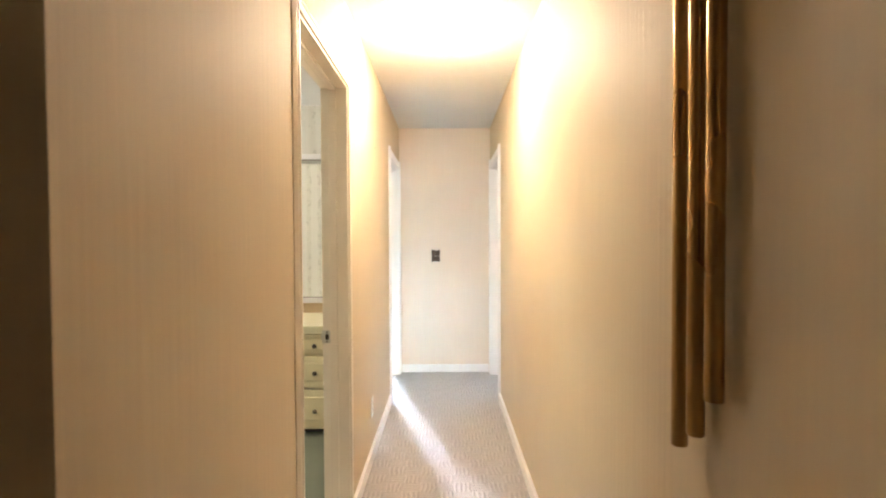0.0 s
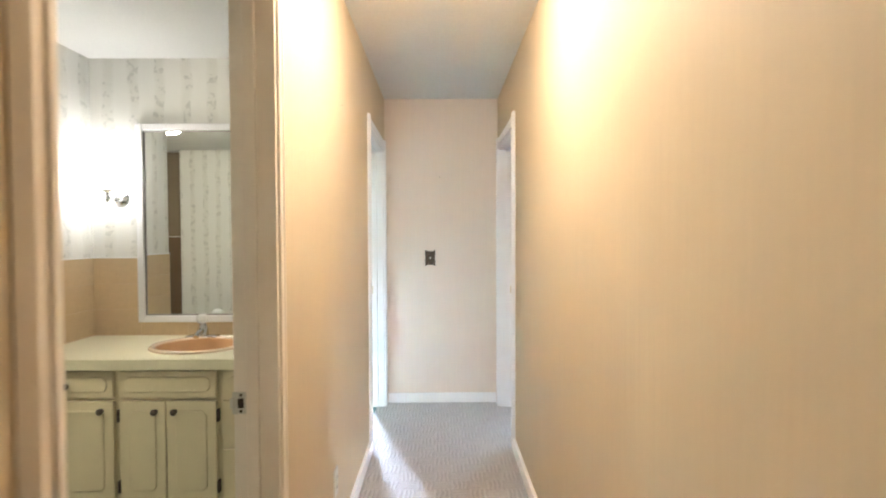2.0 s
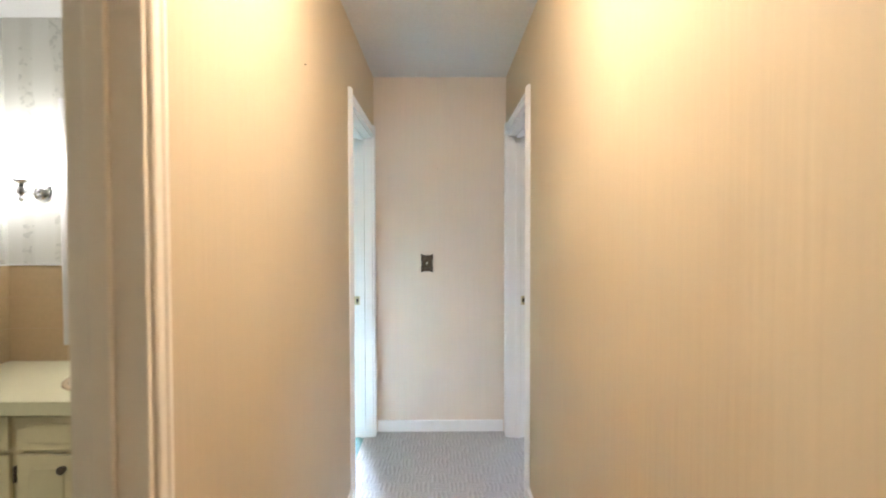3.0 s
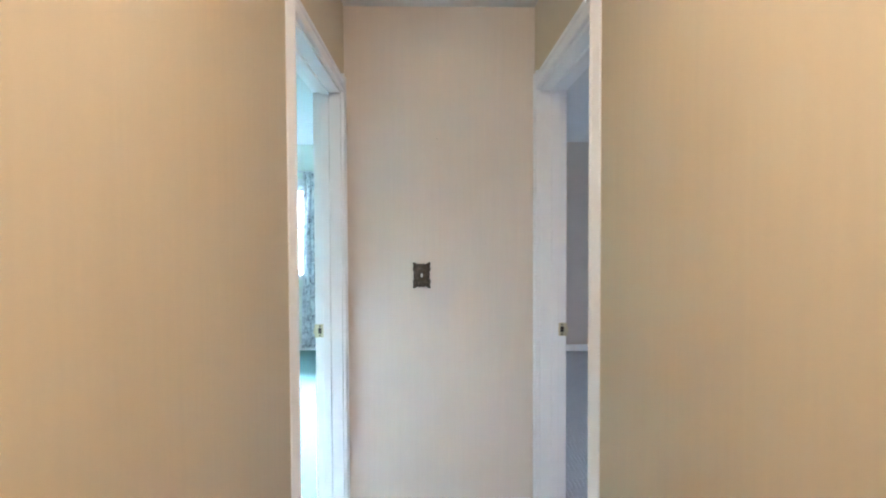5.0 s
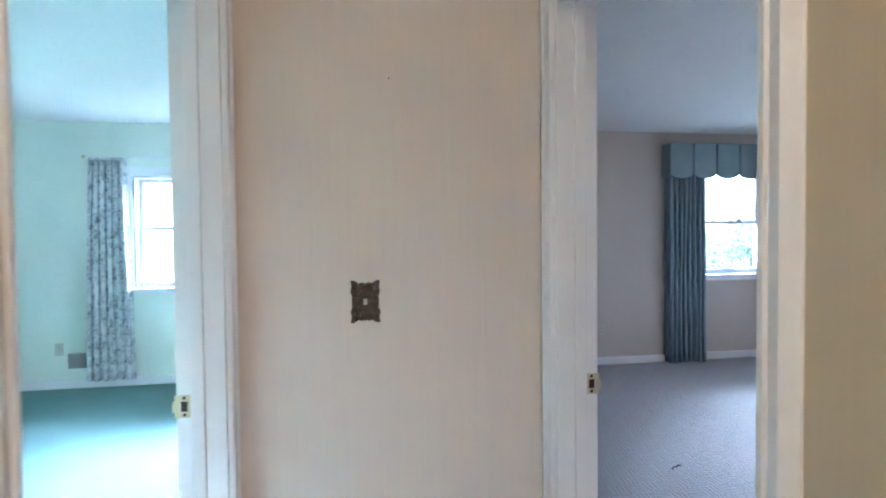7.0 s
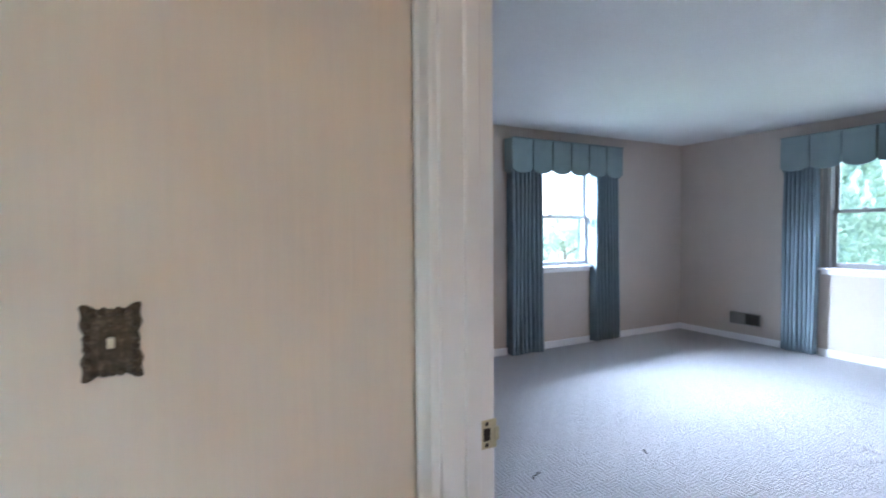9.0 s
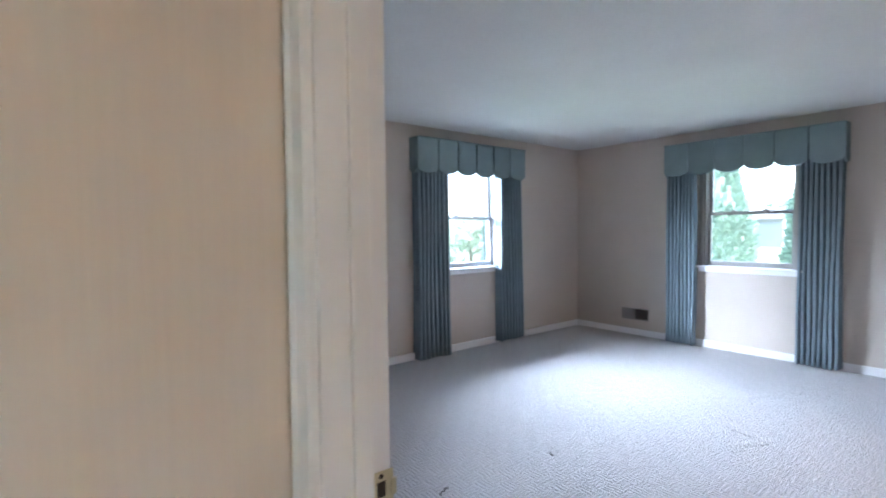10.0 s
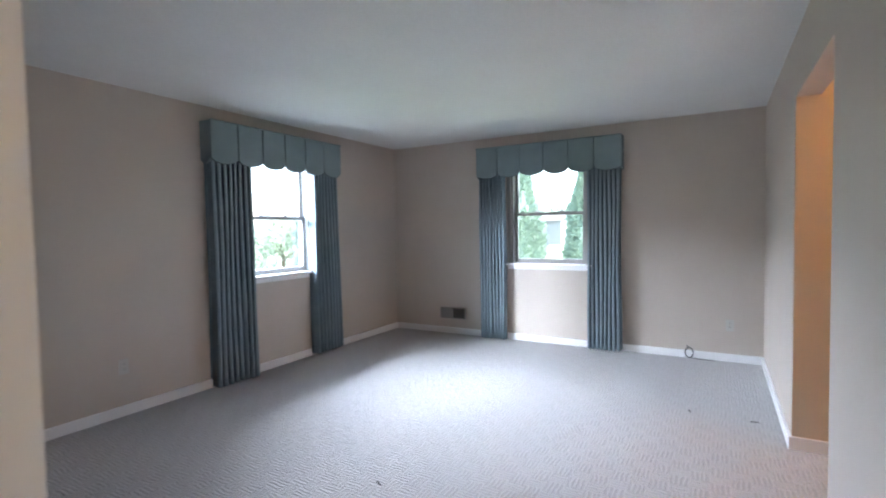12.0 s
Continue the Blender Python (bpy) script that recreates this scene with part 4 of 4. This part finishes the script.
for k in range(nseg):
    a = 2 * math.pi * k / nseg
    ca, sa = math.cos(a), math.sin(a)
    inner.append(bm.verts.new((SX + (SRX - 0.012) * ca, SY + (SRY - 0.012) * sa, CT1)))
    fx = (CX1 - SX) / ca if ca > 1e-9 else ((CX0 - SX) / ca if ca < -1e-9 else 1e9)
    fy = (CY1 - SY) / sa if sa > 1e-9 else ((CY0 - SY) / sa if sa < -1e-9 else 1e9)
    f = min(fx, fy)
    outer_top.append(bm.verts.new((SX + f * ca, SY + f * sa, CT1)))
for k in range(nseg):
    j = (k + 1) % nseg
    bm.faces.new((inner[k], outer_top[k], outer_top[j], inner[j]))
for cx, cy in ((CX0, CY0), (CX1, CY0), (CX0, CY1), (CX1, CY1)):
    near = sorted(outer_top, key=lambda v: (v.co.x - cx) ** 2 + (v.co.y - cy) ** 2)
    a = min((v for v in outer_top if abs(v.co.x - cx) < 1e-5), key=lambda v: abs(v.co.y - cy), default=near[0])
    b = min((v for v in outer_top if abs(v.co.y - cy) < 1e-5), key=lambda v: abs(v.co.x - cx), default=near[1])
    if a is not b:
        bm.faces.new((a, b, bm.verts.new((cx, cy, CT1))))
bmesh.ops.recalc_face_normals(bm, faces=bm.faces)
for f in bm.faces:
    if f.normal.z < 0:
        f.normal_flip()
part("top", bm, LAMINATE, counter)
part("front_edge", boxes((CX0, CX1, CY0 - 0.002, CY0 + 0.022, CT0, CT1 - 0.0005), bevel=0.004), LAMINATE, counter)

sink = thing("bathroom_sink", "oval peach-coloured enamel drop-in basin", "sink", Matrix.Translation((SX, SY, CT1)) @ Matrix.Diagonal((SRX, SRY, 1, 1)))
part("rim", lathe([(0.93, 0.001), (1.0, 0.001), (1.0, 0.009), (0.96, 0.016), (0.90, 0.014), (0.86, 0.004)], 48), SINK_RIM, sink, smooth=True)
part("bowl", lathe([(0.87, 0.008), (0.83, -0.02), (0.75, -0.08), (0.58, -0.12), (0.30, -0.14), (0.09, -0.143)], 48), SINK_ENAMEL, sink, smooth=True)
part("drain", lathe([(0.10, -0.141), (0.08, -0.139), (0.0, -0.142)], 24), CHROME, sink, smooth=True)

tap = thing("faucet", "chrome single-lever basin tap with clear acrylic knob", "faucet", Matrix.Translation((-1.385, 3.90, CT1)) @ Matrix.Diagonal((1.2, 1.2, 1.15, 1)))
part("base", boxes((-0.075, 0.075, -0.025, 0.025, 0, 0.018), bevel=0.008), CHROME, tap, smooth=True)
part("body", lathe([(0.026, 0.015), (0.024, 0.05), (0.019, 0.062), (0.015, 0.075)], 24), CHROME, tap, smooth=True)
part("spout", tube([(0, 0, 0.035), (0.01, -0.04, 0.045), (0.02, -0.09, 0.042), (0.024, -0.115, 0.03)], 0.0115, 12), CHROME, tap, smooth=True)
part("knob", lathe([(0.010, 0.075), (0.022, 0.082), (0.029, 0.098), (0.026, 0.115), (0.012, 0.124), (0, 0.125)], 10), MILK, tap, "faceted clear acrylic knob")

mir = thing("wall_mirror", "large wall mirror in a white moulded frame", "mirror")
MX0, MX1, MZ0, MZ1 = -1.805, -0.83, 0.835, 2.012
part("glass", boxes((MX0 + 0.03, MX1 - 0.03, BN - 0.016, BN - 0.012, MZ0 + 0.03, MZ1 - 0.03)), MIRROR, mir, "silvered glass")
part("frame", boxes((MX0, MX0 + 0.04, BN - 0.03, BN - 0.001, MZ0, MZ1), (MX1 - 0.04, MX1, BN - 0.03, BN - 0.001, MZ0, MZ1), (MX0 + 0.04, MX1 - 0.04, BN - 0.03, BN - 0.001, MZ0, MZ0 + 0.04), (MX0 + 0.04, MX1 - 0.04, BN - 0.03, BN - 0.001, MZ1 - 0.04, MZ1), bevel=0.006), TRIM, mir)

part("bead", boxes((MX0 + 0.041, MX0 + 0.049, BN - 0.022, BN - 0.0165, MZ0 + 0.041, MZ1 - 0.041), (MX1 - 0.049, MX1 - 0.041, BN - 0.022, BN - 0.0165, MZ0 + 0.041, MZ1 - 0.041),
                    (MX0 + 0.049, MX1 - 0.049, BN - 0.022, BN - 0.0165, MZ0 + 0.041, MZ0 + 0.049), (MX0 + 0.049, MX1 - 0.049, BN - 0.022, BN - 0.0165, MZ1 - 0.049, MZ1 - 0.041), bevel=0.002), GREY_METAL, mir, "thin grey inner bead")

sconce = thing("wall_sconce", "lit chrome wall sconce with a white glass globe", "wall lamp", Matrix.Translation((-1.913, BN, 1.575)))
part("backplate", lathe([(0, 0.030), (0.018, 0.028), (0.024, 0.018), (0.040, 0.013), (0.044, 0.008), (0.056, 0.006), (0.060, 0.0)], 32, Matrix.Rotation(radians(90), 4, "X")), CHROME, sconce, smooth=True)
part("arm", tube([(0, -0.02, 0), (0, -0.06, -0.010), (0, -0.115, -0.004)], 0.012, 12), CHROME, sconce, smooth=True)
part("stem", lathe([(0, -0.048), (0.008, -0.042), (0.012, -0.030), (0.007, -0.018), (0.015, -0.006), (0.015, 0.010), (0.007, 0.022), (0.012, 0.034), (0.006, 0.044), (0, 0.048)], 18, Matrix.Translation((0, -0.034, 0.006))), CHROME, sconce, smooth=True)
part("finial", lathe([(0, -0.058), (0.008, -0.053), (0.015, -0.040), (0.007, -0.028), (0.018, -0.018), (0.021, 0.0), (0.017, 0.012), (0.010, 0.020)], 20, Matrix.Translation((0, -0.115, -0.004))), CHROME, sconce, smooth=True)
part("cup", lathe([(0.008, 0.0), (0.012, 0.006), (0.030, 0.018), (0.034, 0.030), (0.0, 0.030)], 24, Matrix.Translation((0, -0.115, 0.014))), CHROME, sconce, smooth=True)
part("knob", lathe([(0, 0.018), (0.010, 0.014), (0.013, 0.006), (0.007, 0.0)], 16, Matrix.Translation((0, -0.022, 0.022)) @ Matrix.Rotation(radians(90), 4, "X")), DARK_METAL, sconce, smooth=True)
part("globe", lathe([(0.02, 0.0), (0.045, 0.015), (0.058, 0.045), (0.05, 0.085), (0.025, 0.11), (0, 0.115)], 24, Matrix.Translation((0, -0.115, 0.045))), BATH_GLASS, sconce, "glowing white glass globe", smooth=True)

dome = thing("ceiling_light", "lit white glass dome on the bathroom ceiling", "ceiling light", Matrix.Translation((-2.42, 2.55, BC)))
part("base", lathe([(0, 0), (0.105, 0), (0.105, -0.02), (0, -0.02)], 28), CHROME, dome, smooth=True)
part("shade", lathe([(0.12, -0.02), (0.14, -0.05), (0.12, -0.10), (0.07, -0.13), (0, -0.138)], 28), DOME_GLASS, dome, smooth=True)

cup = thing("wall_cupboard", "dull brown built-in cupboard with paired doors", "cupboard")
part("body", boxes((-3.55, -3.16, 0.92, 0.985, 1.36, 2.375)), CUPBOARD, cup)
for x0, x1, kx in ((-3.545, -3.357, -3.395), (-3.351, -3.165, -3.31)):
    dd = part("door", boxes((x0, x1, 0.985, 1.0, 1.37, 2.365), bevel=0.004), CUPBOARD, cup)
    part("knob", lathe([(0.0, 0.026), (0.0155, 0.020), (0.010, 0.008), (0.008, 0.0)], 14, Matrix.Translation((kx, 1.0, 1.47)) @ Matrix.Rotation(radians(-90), 4, "X")), BRONZE, dd, smooth=True)

# ---------- outdoors ----------
bm = bmesh.new()
bmesh.ops.create_grid(bm, x_segments=40, y_segments=40, size=400)
for v in bm.verts:
    v.co.z = -0.45
structure("ground", bm, GRASS, "mown green lawn round the house", "lawn")


def conifer(x, y, height, radius, seed):
    rnd = random.Random(seed)
    d = thing("conifer_tree", "dense columnar evergreen on the lawn, its dark green paled for haze", "tree", Matrix.Translation((x, y, -0.45)), group="evergreens in the garden")
    part("trunk", lathe([(0.14, 0), (0.11, height * 0.3), (0.06, height * 0.7), (0.01, height * 0.95)], 10), BARK, d)
    bm = bmesh.new()
    for k in range(9000):
        h = rnd.random() ** 1.15
        env = radius * min(1.0, (1 - h) ** 0.62 * 1.12) * (0.90 + 0.14 * math.sin(9 * h + seed) * math.sin(5 * h + 2.1))
        a = rnd.uniform(0, 2 * math.pi)
        r = env * (0.72 + 0.30 * rnd.random()) * (1 + 0.10 * math.sin(3 * a + 7 * h + seed) + 0.05 * math.sin(11 * a + 31 * h))
        c = Vector((r * math.cos(a), r * math.sin(a), 0.05 + h * height))
        s = rnd.uniform(0.06, 0.12)
        out = Vector((math.cos(a), math.sin(a), rnd.uniform(0.2, 1.4))).normalized()
        side = out.cross(Vector((rnd.uniform(-1, 1), rnd.uniform(-1, 1), rnd.uniform(-1, 1)))).normalized()
        vs = [bm.verts.new(c + s * q) for q in (-0.6 * side, -0.1 * out + 0.0 * side, 0.6 * side, 1.3 * out)]
        bm.faces.new(vs)
    crown = part("crown", bm, CONIFER, d)
    core = lathe([(0.02, 0.05)] + [(0.74 * radius * min(1.0, (1 - k / 14) ** 0.62 * 1.12), 0.05 + k / 14 * height) for k in range(14)] + [(0, height * 0.99)], 28)
    for v in core.verts:
        f = 1 + rnd.uniform(-0.12, 0.10)
        v.co.x *= f
        v.co.y *= f
    part("inner_foliage", core, CONIFER, crown)
    return d


def broadleaf(x, y, height, radius, seed):
    rnd = random.Random(seed)
    d = thing("garden_tree", "leafy tree beyond the house, its green paled for haze", "tree", Matrix.Translation((x, y, -0.45)), group="leafy trees in the garden")
    trunk = tube([(0, 0, 0), (0.05, 0.02, height * 0.3), (0.0, 0.08, height * 0.6), (0.05, 0.0, height * 0.85)], 0.12, 8)
    for v in trunk.verts:
        f = 1 - 0.75 * max(0.0, v.co.z) / height
        v.co.x *= f
        v.co.y *= f
    part("trunk", trunk, BARK, d)
    lobes = []
    for k in range(13):
        a = rnd.uniform(0, 2 * math.pi)
        q = Vector((radius * 0.6 * math.cos(a), radius * 0.6 * math.sin(a), height * rnd.uniform(0.12, 0.88)))
        lobes.append((q, radius * rnd.uniform(0.45, 0.75)))
        part("limb", tube([(0, 0, q.z * 0.55), tuple(q * 0.5 + Vector((0, 0, q.z * 0.3))), tuple(q)], 0.03, 6), BARK, d)
    bm = bmesh.new()
    for k in range(4200):
        q, r = lobes[rnd.randrange(len(lobes))]
        n = Vector((rnd.gauss(0, 1), rnd.gauss(0, 1), rnd.gauss(0, 1))).normalized()
        c = q + n * r * rnd.random() ** 0.35
        s = rnd.uniform(0.04, 0.085)
        u = n.orthogonal().normalized()
        w = n.cross(u)
        u, w = u * s, (w + n * rnd.uniform(-0.6, 0.6)) * s
        bm.faces.new([bm.verts.new(c + p) for p in (-u, w * 0.6, u, -w * 0.6)])
    part("crown", bm, FOLIAGE, d)
    return d


conifer(17.1, 10.75, 4.6, 1.05, 2)
conifer(17.9, 8.55, 3.9, 0.85, 5)
broadleaf(13.9, 19.4, 2.5, 1.25, 3)
broadleaf(12.2, 21.0, 2.9, 1.5, 9)
broadleaf(17.2, 21.8, 3.6, 1.7, 12)

shed = thing("garden_shed", "pale grey boarded shed on the far lawn", "shed", Matrix.Translation((51.0, 19.6, -0.45)) @ Matrix.Rotation(radians(-20), 4, "Z"))
part("wall", boxes((-2, 2, -2.4, 2.4, 0, 2.5)), SIDING, shed)
for k in range(16):
    part("board", boxes((-2.03, -2.002, -2.4 + 0.3 * k, -2.4 + 0.3 * k + 0.27, 0.02, 2.48)), SIDING, shed)
part("roof", slab([(-2.3, 2.4), (0, 3.3), (2.3, 2.4), (2.3, 2.5), (0, 3.42), (-2.3, 2.5)], 5.2, Matrix.Translation((0, -2.6, 0))), ROOFING, shed)

rnd = random.Random(21)
bm = bmesh.new()
for k in range(9000):
    a = radians(rnd.uniform(-25, 45))
    r = rnd.uniform(75, 95)
    hgt = 4.2 + 1.3 * math.sin(a * 9) + 0.9 * math.sin(a * 23)
    c = Vector((r * math.cos(a), r * math.sin(a), -0.45 + hgt * rnd.random() ** 0.7))
    s = rnd.uniform(0.25, 0.6)
    n = Vector((rnd.gauss(0, 1), rnd.gauss(0, 1), rnd.gauss(0, 1))).normalized()
    u = n.orthogonal().normalized() * s
    w = n.cross(u).normalized() * s
    bm.faces.new([bm.verts.new(c + p) for p in (-u, w, u, -w)])
tagged(part("far_woods", bm, FOLIAGE), "hazy line of far trees", "trees", kind="stuff")

# ---------- bathroom wall tiles ----------
TS, TW, TJ = 0.1505, 0.2765, 0.0018
tile_mesh = bpy.data.meshes.new("tile")
bm = boxes((0, TW, -0.006, 0, 0, TS), bevel=0.0012)
bm.to_mesh(tile_mesh)
bm.free()
tile_mesh.materials.append(TAN_TILE)


def tiles(parent, m, length, z_top, z_low):
    rows = int((z_top - z_low) / (TS + TJ)) + 1
    for i in range(int(length / (TW + TJ))):
        for j in range(rows):
            ob = new("tile", tile_mesh)
            ob.parent = parent
            ob.matrix_world = m @ Matrix.Translation((i * (TW + TJ), 0, z_top - (j + 1) * (TS + TJ)))


part("grout_bed", boxes((BW, -T - skin, BN - 0.0078, BN - 0.0005, 0.0, 1.216)), GROUT, wall_bath_n)
part("grout_bed", boxes((BW + 0.0005, BW + 0.0078, 3.17, BN - 0.008, 0.0, 1.216)), GROUT, wall_bath_w)
tiles(wall_bath_n, Matrix.Translation((BW + 0.008, BN - 0.003, 0)), 1.53, 1.218, 0.76)
tiles(wall_bath_w, Matrix.Translation((BW + 0.003, 3.172, 0)) @ WEST, 0.84, 1.218, 0.76)
part("tile_cap", boxes((BW + 0.001, -T - skin, BN - 0.012, BN, 1.217, 1.224), bevel=0.002), TRIM, wall_bath_n, "thin white cap line over the tile")
part("tile_cap", boxes((BW, BW + 0.012, 3.172, BN - 0.012, 1.217, 1.224), bevel=0.002), TRIM, wall_bath_w, "thin white cap line over the tile")
